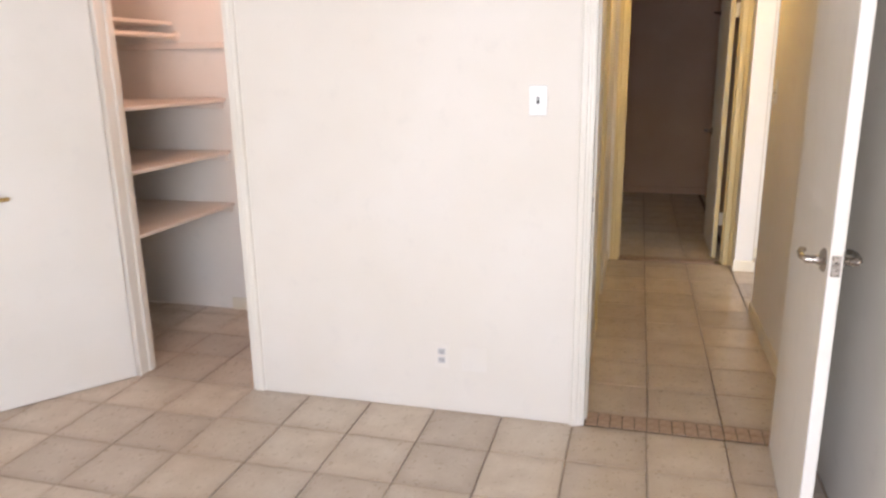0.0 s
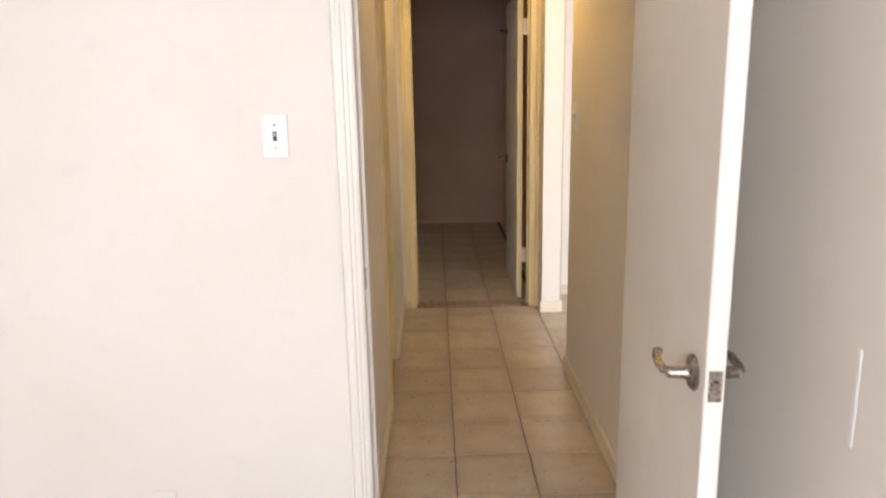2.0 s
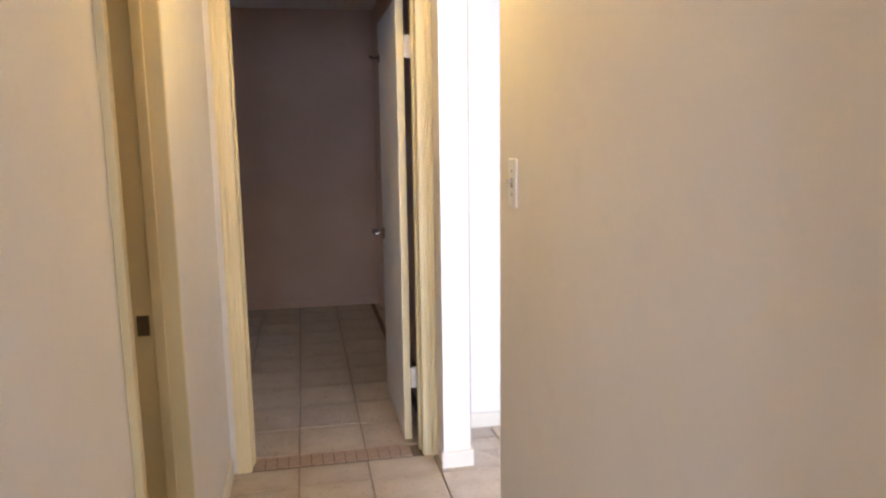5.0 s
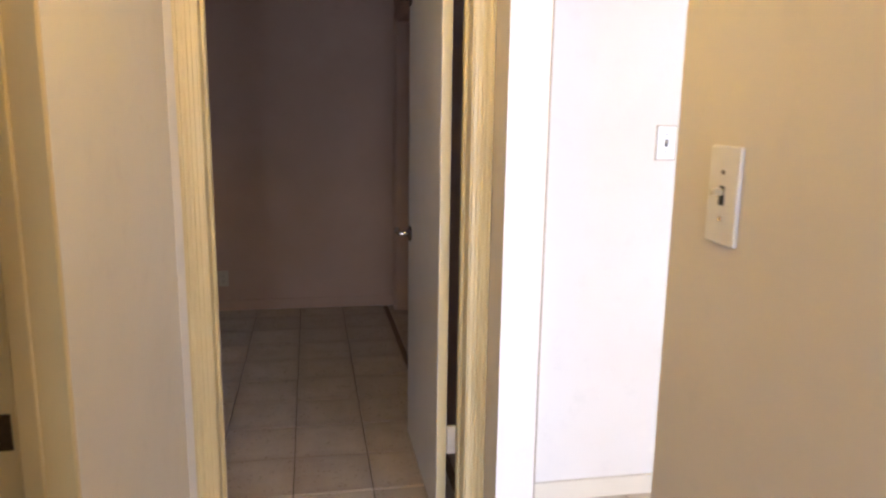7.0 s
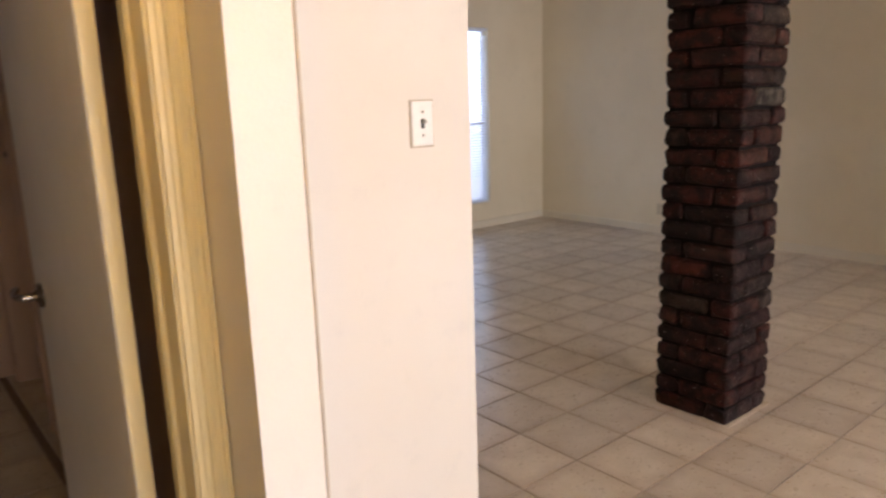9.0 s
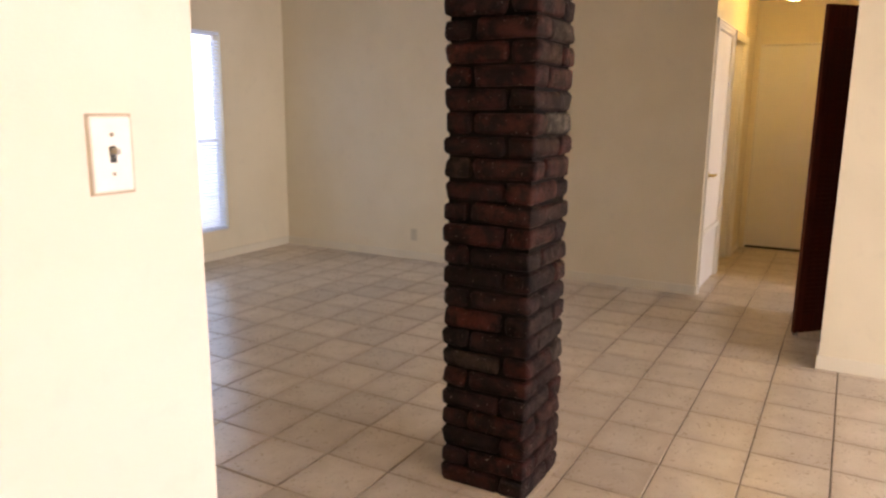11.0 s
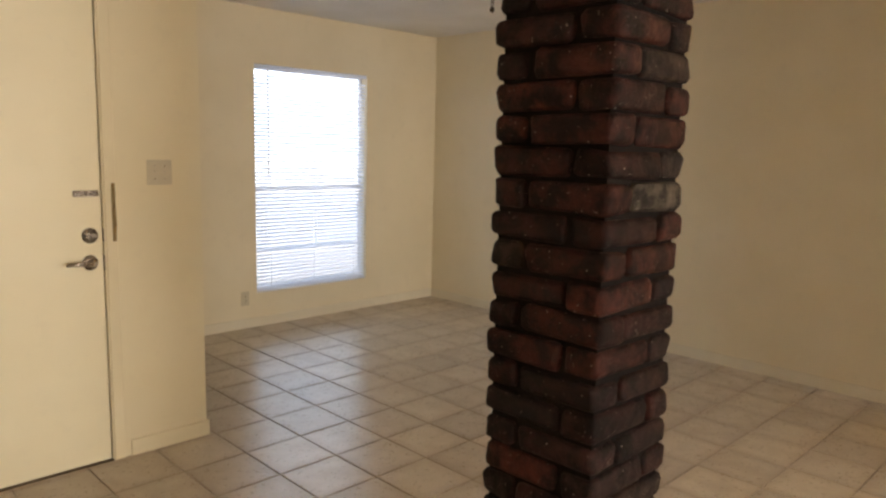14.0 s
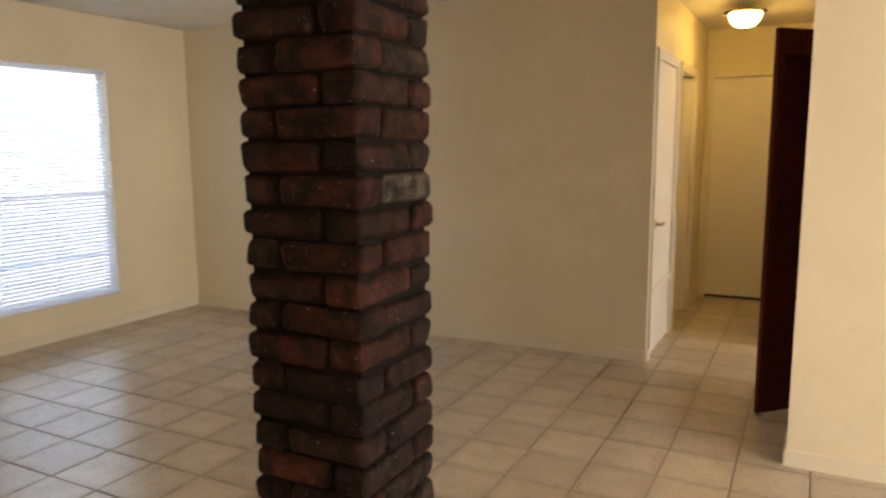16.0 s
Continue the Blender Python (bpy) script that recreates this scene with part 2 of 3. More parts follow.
SLAT, DENSE = slat_material("blind_slat_vinyl", 0.78), slat_material("opaque_slat_vinyl", 0.03)
SCREEN, BACKDROP = screen_material(), backdrop_material()
GLOW, GLASS = glow_material("lit_frosted_glass", (1, 0.66, 0.19), 13.0), glass_material()
AMBER = glow_material("lit_amber_glass", (1, 0.60, 0.12), 21.0)

# ---- mesh helpers ----


def add_box(bm, x0, x1, y0, y1, z0, z1, bevel=0.0, segments=1):
    made = bmesh.ops.create_cube(bm, size=1)["verts"]
    for v in made:
        v.co = ((x0 + x1) / 2 + v.co.x * (x1 - x0), (y0 + y1) / 2 + v.co.y * (y1 - y0), (z0 + z1) / 2 + v.co.z * (z1 - z0))
    if bevel:
        edges = {e for v in made for e in v.link_edges}
        bmesh.ops.bevel(bm, geom=list(edges), offset=bevel, segments=segments, profile=0.5, affect="EDGES")


def add_lathe(bm, profile, steps=24, m=None):
    """Turns (radius, height) pairs round the z axis."""
    rings = []
    for r, z in profile:
        ring = []
        for k in range(steps):
            a = 2 * math.pi * k / steps
            co = Vector((max(r, 0.0004) * math.cos(a), max(r, 0.0004) * math.sin(a), z))
            ring.append(bm.verts.new(m @ co if m else co))
        rings.append(ring)
    for a, b in zip(rings, rings[1:]):
        for k in range(steps):
            bm.faces.new((a[k], a[(k + 1) % steps], b[(k + 1) % steps], b[k]))
    bm.faces.new(list(reversed(rings[0])))
    bm.faces.new(rings[-1])


def add_tube(bm, points, radius, steps=10):
    rings = []
    for i, p in enumerate(points):
        p = Vector(p)
        d = (Vector(points[min(i + 1, len(points) - 1)]) - Vector(points[max(i - 1, 0)])).normalized()
        q = d.to_track_quat("Z", "Y")
        rings.append([bm.verts.new(p + q @ Vector((radius * math.cos(2 * math.pi * k / steps), radius * math.sin(2 * math.pi * k / steps), 0))) for k in range(steps)])
    for a, b in zip(rings, rings[1:]):
        for k in range(steps):
            bm.faces.new((a[k], a[(k + 1) % steps], b[(k + 1) % steps], b[k]))
    bm.faces.new(list(reversed(rings[0])))
    bm.faces.new(rings[-1])


def add_profile(bm, outline, length, m):
    """Pushes a closed (x, y) outline along z by length, placed by m."""
    a = [bm.verts.new(m @ Vector((x, y, 0))) for x, y in outline]
    b = [bm.verts.new(m @ Vector((x, y, length))) for x, y in outline]
    n = len(outline)
    for k in range(n):
        bm.faces.new((a[k], a[(k + 1) % n], b[(k + 1) % n], b[k]))
    bm.faces.new(list(reversed(a)))
    bm.faces.new(b)


def part(name, bm, material, parent=None, label="", smooth=False):
    bmesh.ops.recalc_face_normals(bm, faces=bm.faces)
    me = bpy.data.meshes.new(name)
    bm.to_mesh(me)
    bm.free()
    me.materials.append(material)
    if smooth:
        me.polygons.foreach_set("use_smooth", [True] * len(me.polygons))
        me.set_sharp_from_angle(angle=radians(40))
    ob = new(name, me)
    ob.parent = parent
    if label:
        tagged(ob, label)
    return ob


def boxes(name, rows, material, parent=None, label="", bevel=0.0, smooth=False):
    bm = bmesh.new()
    for r in rows:
        add_box(bm, *r, bevel=bevel)
    return part(name, bm, material, parent, label, smooth)


def thing(name, m, label, category, kind="", group=""):
    ob = new(name)
    ob.empty_display_size = 0.05
    ob.matrix_world = m
    return tagged(ob, label, category, group, kind)


def structure(name, rows, material, label, category, bevel=0.0):
    return tagged(boxes(name, rows, material, bevel=bevel), label, category, kind="structure")


# ---- the plan, in metres ----
H = 2.51          # ceiling
DH = 2.045         # door openings
HL, HR = -0.025, 0.885          # hall faces
W = 0.12           # wall thickness
OFF = "off-white painted drywall wall"

# walls
structure("wall_bedroom_north", [(-3.5, -2.216, 0, W, 0, H), (-1.553, -0.01, 0, W, 0, H), (0.79, HR, 0, W, 0, H), (-2.216, -1.553, 0, W, DH, H), (-0.01, 0.79, 0, W, DH, H)], WALL, "white painted drywall with closet and hall openings", "wall")
structure("wall_bedroom_west", [(-3.62, -3.5, -4.2, 1.16, 0, H)], WALL, OFF, "wall")
structure("wall_bedroom_south", [(-3.5, -1.08, -4.32, -4.2, 0, H), (0.84, HR, -4.32, -4.2, 0, H), (-1.08, 0.84, -4.32, -4.2, 0, 0.55), (-1.08, 0.84, -4.32, -4.2, 2.1, H)], WALL, "white painted wall with a window opening", "wall")
structure("wall_hall_east", [(HR, HR + 0.14, -4.2, 1.632, 0, H)], WALL, "off-white painted wall between hall and living room", "wall")
structure("wall_closet_back", [(-3.5, -0.9, 1.04, 1.16, 0, H)], WALL, "pale painted closet back wall", "wall")
structure("wall_closet_east", [(-1.02, -0.9, W, 1.04, 0, H)], WALL, "pale painted closet side wall", "wall")
structure("wall_hall_west", [(HL - 0.17, HL, W, 1.2, 0, H), (HL - 0.17, HL, 1.835, 2.767, 0, H), (HL - 0.17, HL, 1.2, 1.835, DH, H)], WALL, "off-white painted hall wall with a bathroom doorway", "wall")
structure("wall_bathroom", [(-1.75, -1.63, 1.16, 2.767, 0, H)], WALL, OFF, "wall")
structure("wall_hall_north", [(-2.2, 0.05, 2.767, 2.89, 0, H), (0.846, 0.9, 2.767, 2.89, 0, H), (0.05, 0.846, 2.767, 2.89, 2.085, H)], WALL, "off-white painted wall with the back bedroom doorway", "wall")
structure("wall_stub", [(0.9, 1.023, 2.616, 3.02, 0, H)], WALL, "cream painted wall end beside the doorway", "wall")
structure("wall_living_west", [(0.96, 1.763, 3.02, 3.14, 0, H), (1.643, 1.763, 3.14, 5.352, 0, H)], WALL, "cream painted wall with a light switch", "wall")
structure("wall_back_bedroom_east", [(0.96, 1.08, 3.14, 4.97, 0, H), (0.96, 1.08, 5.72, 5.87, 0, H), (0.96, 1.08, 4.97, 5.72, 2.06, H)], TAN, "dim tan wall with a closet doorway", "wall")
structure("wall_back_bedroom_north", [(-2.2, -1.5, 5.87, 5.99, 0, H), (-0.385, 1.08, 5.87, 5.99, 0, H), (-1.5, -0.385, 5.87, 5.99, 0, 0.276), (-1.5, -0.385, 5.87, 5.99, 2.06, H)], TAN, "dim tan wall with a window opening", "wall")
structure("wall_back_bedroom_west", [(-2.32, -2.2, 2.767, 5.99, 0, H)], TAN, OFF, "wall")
structure("wall_entry", [(1.643, 1.93, 5.352, 5.472, 0, H), (2.875, 3.318, 5.352, 5.472, 0, H), (1.93, 2.875, 5.352, 5.472, 2.085, H)], CREAM, "cream wall round the front door, lightened as if warmly lit", "wall")
structure("wall_entry_side", [(3.198, 3.318, 5.472, 7.121, 0, H)], LIVING, "off-white side wall of the living room, bounce-warmed colour", "wall")
structure("wall_window", [(3.198, 4.625, 7.121, 7.241, 0, H), (5.735, 6.689, 7.121, 7.241, 0, H), (4.625, 5.735, 7.121, 7.241, 0, 0.276), (4.625, 5.735, 7.121, 7.241, 2.086, H)], LIVING, "off-white living room wall with a window, bounce-warmed colour", "wall")
structure("wall_far", [(6.569, 6.689, 3.097, 7.121, 0, H)], LIVING, "off-white living room wall, bounce-warmed colour", "wall")
structure("wall_passage_north", [(6.569, 6.67, 2.977, 3.097, 0, H), (7.42, 7.58, 2.977, 3.097, 0, H), (8.3, 9.07, 2.977, 3.097, 0, H), (6.67, 7.42, 2.977, 3.097, DH, H), (7.58, 8.3, 2.977, 3.097, DH, H)], LIVING, "warm-lit painted passage wall with two doorways", "wall")
structure("wall_passage_end", [(8.953, 9.07, 2.925, 2.977, 0, H), (8.953, 9.07, 1.95, 2.14, 0, H), (8.953, 9.07, 2.14, 2.925, 2.09, H)], LIVING, "warm-lit painted wall at the passage end", "wall")
structure("wall_kitchen_west", [(5.256, 5.376, -2.5, 2.07, 0, H)], LIVING, "off-white wall beside the passage, bounce-warmed colour", "wall")
structure("wall_passage_south", [(5.376, 5.5, 1.95, 2.07, 0, H), (6.16, 6.42, 1.95, 2.07, 0, H), (7.3, 8.953, 1.95, 2.07, 0, H), (5.5, 6.16, 1.95, 2.07, DH, H), (6.42, 7.3, 1.95, 2.07, DH, H)], LIVING, "painted passage wall with closet and kitchen openings", "wall")
structure("wall_laundry_closet", [(5.376, 6.4, 1.2, 1.32, 0, H), (6.28, 6.4, 1.32, 1.95, 0, H)], WALL, OFF, "wall")
structure("wall_kitchen", [(5.376, 6.0, -2.62, -2.5, 0, H), (7.4, 9.07, -2.62, -2.5, 0, H), (6.0, 7.4, -2.62, -2.5, 0, 0.9), (6.0, 7.4, -2.62, -2.5, 2.1, H), (8.95, 9.07, -2.5, 1.95, 0, H)], WALL, OFF, "wall")
structure("wall_living_south", [(1.025, 2.2, -2.62, -2.5, 0, H), (4.2, 5.376, -2.62, -2.5, 0, H), (2.2, 4.2, -2.62, -2.5, 2.1, H)], WALL, "off-white painted wall with a patio door opening", "wall")
# Unseen walls added behind the passage doors to keep daylight from leaking in.
structure("wall_unseen_closure", [(6.689, 9.35, 4.0, 4.12, 0, H), (9.23, 9.35, 1.8, 4.0, 0, H), (9.07, 9.23, 1.83, 1.95, 0, H)], WALL, OFF, "wall")
structure("ceiling", [(-3.62, 9.35, -4.32, 7.24, H, H + 0.15)], CEIL, "off-white textured drywall ceiling", "ceiling")
structure("ground", [(-140, 140, -140, 140, -0.25, -0.15)], EARTH, "pale sunlit concrete ground of the yard", "ground")


structure("backdrop", [(-90, 100, 72, 72.2, -0.25, 70)], BACKDROP, "bright hazy white sky in the distance", "sky")


def baseboard(rows, coat=None):
    bm = bmesh.new()
    for x0, x1, y0, y1 in rows:
        add_box(bm, x0, x1, y0, y1, 0.004, 0.085, 0.004)
    return tagged(part("baseboard", bm, coat or BASE), "cream painted wooden baseboard along the wall", "baseboard", kind="structure")


B = 0.012
baseboard([(6.569 - B, 6.569, 2.977, 7.121)])
baseboard([(3.318, 6.557, 7.121 - B, 7.121)])
baseboard([(2.94, 3.318 + B, 5.352 - B, 5.352), (3.318, 3.318 + B, 5.352, 7.109)], CREAM)
baseboard([(5.256 - B, 5.256, -2.5, 2.07 + B), (5.256, 5.5, 2.07, 2.07 + B)])
baseboard([(0.9 - B, 1.023 + B, 2.616 - B, 2.616), (1.023, 1.023 + B, 2.616, 3.008)])
baseboard([(1.035, 1.763 + B, 3.02 - B, 3.02), (1.763, 1.763 + B, 3.02, 5.352)])
baseboard([(HR - B, HR, 0.0, 1.632 + B), (HR, HR + 0.14, 1.632, 1.632 + B)])
baseboard([(HL, HL + B, W, 1.13), (HL, HL + B, 1.845, 2.75)])
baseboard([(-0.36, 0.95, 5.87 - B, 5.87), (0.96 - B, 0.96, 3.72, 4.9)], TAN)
baseboard([(-2.3, -1.03, 1.04 - B, 1.04)])
baseboard([(8.31, 8.94, 2.977 - B, 2.977), (6.569, 6.63, 2.977 - B, 2.977)])
# Thin tan line down the corner of the wall end.
structure("trim", [(1.0205, 1.0252, 2.6135, 2.6185, 0.09, H)], TANEDGE, "thin tan strip down the wall corner", "trim")
# corner bead and stop of a door once hung at the end of the hall wall
structure("trim", [(HR + 0.012, HR + 0.128, 1.633, 1.644, 0.09, 2.1), (HR + 0.05, HR + 0.09, 1.644, 1.656, 0.09, 2.1)], TRIM, "cream painted jamb board on the wall end", "trim", 0.002)
boxes("hinge_plate", [(HR + 0.02, HR + 0.048, 1.644, 1.647, 1.02, 1.1)], NICKEL, bpy.data.objects["trim.001"], "painted-over nickel hinge leaf")

# ---- doors ----
CASING = [(0, 0), (0.058, 0), (0.058, 0.016), (0.050, 0.018), (0.046, 0.013), (0.038, 0.013), (0.034, 0.016), (0.026, 0.016), (0.022, 0.011), (0.014, 0.011), (0.010, 0.008), (0, 0.007)]

FLAT = [(0, 0), (0.050, 0), (0.050, 0.004), (0.047, 0.007), (0.003, 0.007), (0, 0.004)]


def door_frame(name, m, width, height, depth, label, sides=(1, -1), stop=0.5, drop=(), coat=None, moulding=CASING):
    """Jambs, stops and moulded casing round an opening; local x runs across, the near wall face is y = 0 and the wall runs to y = depth."""
    coat = coat or TRIM
    f = thing(name, m, label, "door frame", "structure")
    boxes("jamb", [(-0.006, 0.014, 0.001, depth - 0.001, 0.004, height - 0.012)], coat, f, bevel=0.002)
    boxes("jamb", [(width - 0.014, width + 0.006, 0.001, depth - 0.001, 0.004, height - 0.012)], coat, f, bevel=0.002)
    boxes("head_jamb", [(-0.006, width + 0.006, 0.001, depth - 0.001, height - 0.012, height + 0.004)], coat, f, bevel=0.002)
    s = depth * stop
    boxes("door_stop", [(0.014, 0.024, s, s + 0.032, 0.004, height - 0.022), (width - 0.024, width - 0.014, s, s + 0.032, 0.004, height - 0.022), (0.014, width - 0.014, s, s + 0.032, height - 0.022, height - 0.012)], coat, f, bevel=0.002)
    for side in sides:
        y, sy = (0, -1) if side == 1 else (depth, 1)
        for leg in (-1, 1):
            if (side, leg) in drop:
                continue
            bm = bmesh.new()
            base = Matrix.Translation((0.008 if leg < 0 else width - 0.008, y, 0.004)) @ Matrix.Diagonal((leg, sy, 1, 1))
            add_profile(bm, moulding, height + 0.042, base)
            part("casing", bm, coat, f)
        bm = bmesh.new()
        turn = Matrix.Translation((-0.05, y, height - 0.006)) @ Matrix(((0, 0, 1, 0), (0, sy, 0, 0), (1, 0, 0, 0), (0, 0, 0, 1)))
        add_profile(bm, moulding, width + 0.1, turn)
        part("head_casing", bm, coat, f)
    return f


def lever(parent, m, flip=1, material=None):
    """A round rose with a curved lever; it stands out along local -y, the lever runs along local x."""
    material = material or NICKEL
    bm = bmesh.new()
    add_lathe(bm, [(0.033, 0), (0.034, 0.004), (0.030, 0.009), (0.016, 0.012), (0.012, 0.02), (0.011, 0.05)], 24, m @ pose(0, 0, 0, 90))
    ob = part("lever_handle", bm, material, parent, "satin nickel lever handle", True)
    bm = bmesh.new()
    add_tube(bm, [m @ Vector(p) for p in ((0, -0.043, 0), (0.012 * flip, -0.053, 0), (0.035 * flip, -0.056, 0.001), (0.07 * flip, -0.054, 0.004), (0.098 * flip, -0.047, 0.003), (0.106 * flip, -0.040, 0.001))], 0.0085)
    part("lever", bm, material, ob, "", True)
    return ob


def hinges(parent, x0, x1, y, heights):
    for z in heights:
        bm = bmesh.new()
        add_box(bm, x0, x1, y, y + 0.012, z - 0.045, z + 0.045, 0.001)
        add_lathe(bm, [(0.006, -0.046), (0.006, 0.046)], 10, pose(x0 - 0.001, y - 0.004, z))
        part("hinge", bm, TRIM, parent, "painted-over butt hinge")


# bedroom doorway and its open door
f = door_frame("door_frame", pose(-0.01, 0, 0), 0.80, DH, W, "cream painted moulded frame of the bedroom doorway", sides=(1,))
boxes("strike_plate", [(0.014, 0.017, 0.03, 0.055, 0.93, 0.99)], NICKEL, f, "nickel strike plate")
d = thing("door_1", pose(0.765, -0.005, 0, 0, 0, -4.2) @ pose(-0.73, 0.0, 0), "cream painted flush bedroom door standing wide open", "door", "structure")
leaf = boxes("door_leaf", [(0.700, 0.735, -0.765, -0.005, 0.012, 2.03)], DOOR, d, bevel=0.0025)
boxes("latch_plate", [(0.706, 0.729, -0.7675, -0.7645, 0.938, 0.996)], NICKEL, leaf, "nickel latch face plate")
boxes("latch_bolt", [(0.711, 0.724, -0.774, -0.7665, 0.958, 0.976)], NICKEL, leaf)
lever(leaf, pose(0.700, -0.70, 0.967, 0, 0, -90), -1)
lever(leaf, pose(0.735, -0.70, 0.967, 0, 0, 90), 1)
hinges(d, 0.735, 0.765, -0.006, (0.25, 1.02, 1.8))

# closet doorway, door swung out
door_frame("door_frame", pose(-2.216, 0, 0), 0.663, DH, W, "cream painted frame of the bedroom closet", sides=(1,), drop=((1, -1),))
d = thing("door_2", pose(-2.212, -0.012, 0, 0, 0, 234), "cream painted flush closet door swung open", "door", "structure")
leaf = boxes("door_leaf", [(0.004, 0.605, -0.035, 0.0, 0.012, 2.03)], DOOR, d, bevel=0.0025)
lever(leaf, pose(0.545, 0.0, 0.975, 0, 0, 180), 1, BRASS)
lever(leaf, pose(0.545, -0.035, 0.975), -1, BRASS)

# bathroom doorway in the hall
f = door_frame("door_frame", pose(HL, 1.2, 0, 0, 0, 90), 0.635, DH, 0.175, "yellow-cream painted frame of the bathroom doorway", sides=(1,), stop=0.27, drop=((1, 1),), coat=YELLOWED)
boxes("strike_plate", [(0.6175, 0.6215, 0.09, 0.124, 0.905, 0.965)], DARKMETAL, f, "dark bronze strike plate")
d = thing("door_3", pose(-0.22, 1.225, 0, 0, 0, 176), "cream painted flush bathroom door opened inwards", "door", "structure")
leaf = boxes("door_leaf", [(0.0, 0.60, -0.018, 0.017, 0.012, 2.03)], DOOR, d, bevel=0.0025)
lever(leaf, pose(0.54, -0.018, 0.93), -1)

# back bedroom doorway and its open door
f = door_frame("door_frame", pose(0.05, 2.767, 0), 0.796, 2.085, 0.123, "yellow-cream moulded frame of the back bedroom, lamp-tinted colour", sides=(1,), coat=AMBERTRIM)
d = thing("door_4", pose(0, 0, 0), "cream painted flush back bedroom door standing open", "door", "structure")
leaf = boxes("door_leaf", [(0.768, 0.803, 2.925, 3.67, 0.018, 2.07)], DOOR, d, bevel=0.0025)
# Strip on the hinge edge carries the lamp's yellow in its colour.
boxes("leaf_edge", [(0.770, 0.801, 2.9225, 2.9252, 0.02, 2.068)], AMBERTRIM, leaf, "hinge edge in lamp-tinted yellow")
bm = bmesh.new()
add_box(bm, 0.762, 0.7678, 3.60, 3.65, 1.86, 1.90, 0.002)
add_tube(bm, [(0.764, 3.625, 1.885), (0.735, 3.625, 1.884), (0.715, 3.625, 1.892)], 0.007, 8)
part("coat_hook", bm, DARKMETAL, leaf, "small dark metal hook", True)
lever(leaf, pose(0.768, 3.60, 0.94, 0, 0, -90), -1)
lever(leaf, pose(0.803, 3.60, 0.94, 0, 0, 90), 1)
for z in (0.33, 1.86):
    boxes("hinge", [(0.802, 0.835, 2.912, 2.926, z - 0.05, z + 0.05)], TRIM, d, "painted-over butt hinge", bevel=0.001)

# closet of the back bedroom; frame and door darkened to tan for its dimness
door_frame("door_frame", pose(0.96, 5.72, 0, 0, 0, -90), 0.75, 2.06, W, "back closet frame, toned down to the wall tan", sides=(1,), stop=0.75, coat=TAN)
d = thing("door_9", pose(0.972, 4.987, 0, 0, 0, 82), "closet door slightly ajar, toned down to the wall tan", "door", "structure")
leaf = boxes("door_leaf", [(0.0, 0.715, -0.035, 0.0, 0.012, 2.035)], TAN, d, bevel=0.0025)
bm = bmesh.new()
add_lathe(bm, [(0.012, 0), (0.008, 0.012), (0.016, 0.022), (0.012, 0.032), (0.003, 0.034)], 16, pose(0.655, 0.0, 1.2, -90))
part("knob", bm, NICKEL, leaf, "small round knob", True)

# front door
f = door_frame("door_frame", pose(1.93, 5.352, 0), 0.945, 2.085, 0.12, "cream flat frame of the front door, lightened as if warmly lit", sides=(1,), stop=0.36, coat=CREAM, moulding=FLAT)
d = thing("door_5", pose(0, 0, 0), "closed cream flush front door, lightened as if warmly lit", "door", "structure")
leaf = boxes("door_leaf", [(1.948, 2.857, 5.362, 5.402, 0.012, 2.07)], ENTRY, d, bevel=0.003)
lever(leaf, pose(2.80, 5.362, 0.94), -1)
bm = bmesh.new()
add_lathe(bm, [(0.034, 0), (0.034, 0.006), (0.027, 0.013), (0.014, 0.015), (0.012, 0.016)], 28, pose(2.803, 5.362, 1.06, 90))
dead = part("deadbolt", bm, NICKEL, leaf, "satin nickel deadbolt with a thumb turn", True)
boxes("thumb_turn", [(2.780, 2.826, 5.334, 5.348, 1.053, 1.067)], NICKEL, dead, bevel=0.003)
bm = bmesh.new()
add_box(bm, 2.74, 2.845, 5.350, 5.361, 1.232, 1.258, 0.003)
add_tube(bm, [(2.755, 5.344, 1.245), (2.80, 5.338, 1.245), (2.838, 5.344, 1.246)], 0.005)
part("swing_latch", bm, NICKEL, leaf, "bright nickel swing bar latch", True)
bm = bmesh.new()
add_box(bm, 0.965, 0.981, -0.013, -0.0075, 1.03, 1.29, 0.002)
add_tube(bm, [(0.973, -0.014, 1.035), (0.975, -0.022, 1.10), (0.972, -0.024, 1.18), (0.974, -0.022, 1.24), (0.973, -0.014, 1.285)], 0.005)
part("guard_bar", bm, TANMETAL, f, "tarnished tan metal guard bar", True)
boxes("strike_plate", [(2.8585, 2.862, 5.355, 5.361, 0.90, 0.97), (2.8585, 2.862, 5.355, 5.361, 1.03, 1.09)], DARKMETAL, d, "dark strike plates")
boxes("threshold", [(0.015, 0.932, -0.008, 0.058, 0.004, 0.014)], DARKMETAL, f, "dark metal threshold", bevel=0.003)

# passage doors
door_frame("door_frame", pose(6.67, 2.977, 0), 0.75, DH, W, "cream painted frame of a passage door", sides=(1,), stop=0.4)
d = thing("door_6", pose(0, 0, 0), "cream painted flush passage door, closed", "door", "structure")
leaf = boxes("door_leaf", [(6.686, 7.404, 2.984, 3.02, 0.012, 2.028)], DOOR, d, bevel=0.0025)
lever(leaf, pose(6.76, 2.984, 0.93), 1, BRASS)
# Pale raised bar low across the door face.
boxes("pale_bar", [(6.70, 7.39, 2.962, 2.984, 0.455, 0.495)], TRIM, leaf, "pale cream bar low across the door", bevel=0.004)
door_frame("door_frame", pose(7.58, 2.977, 0), 0.72, DH, W, "cream painted frame of the far passage door", sides=(1,), stop=0.75)
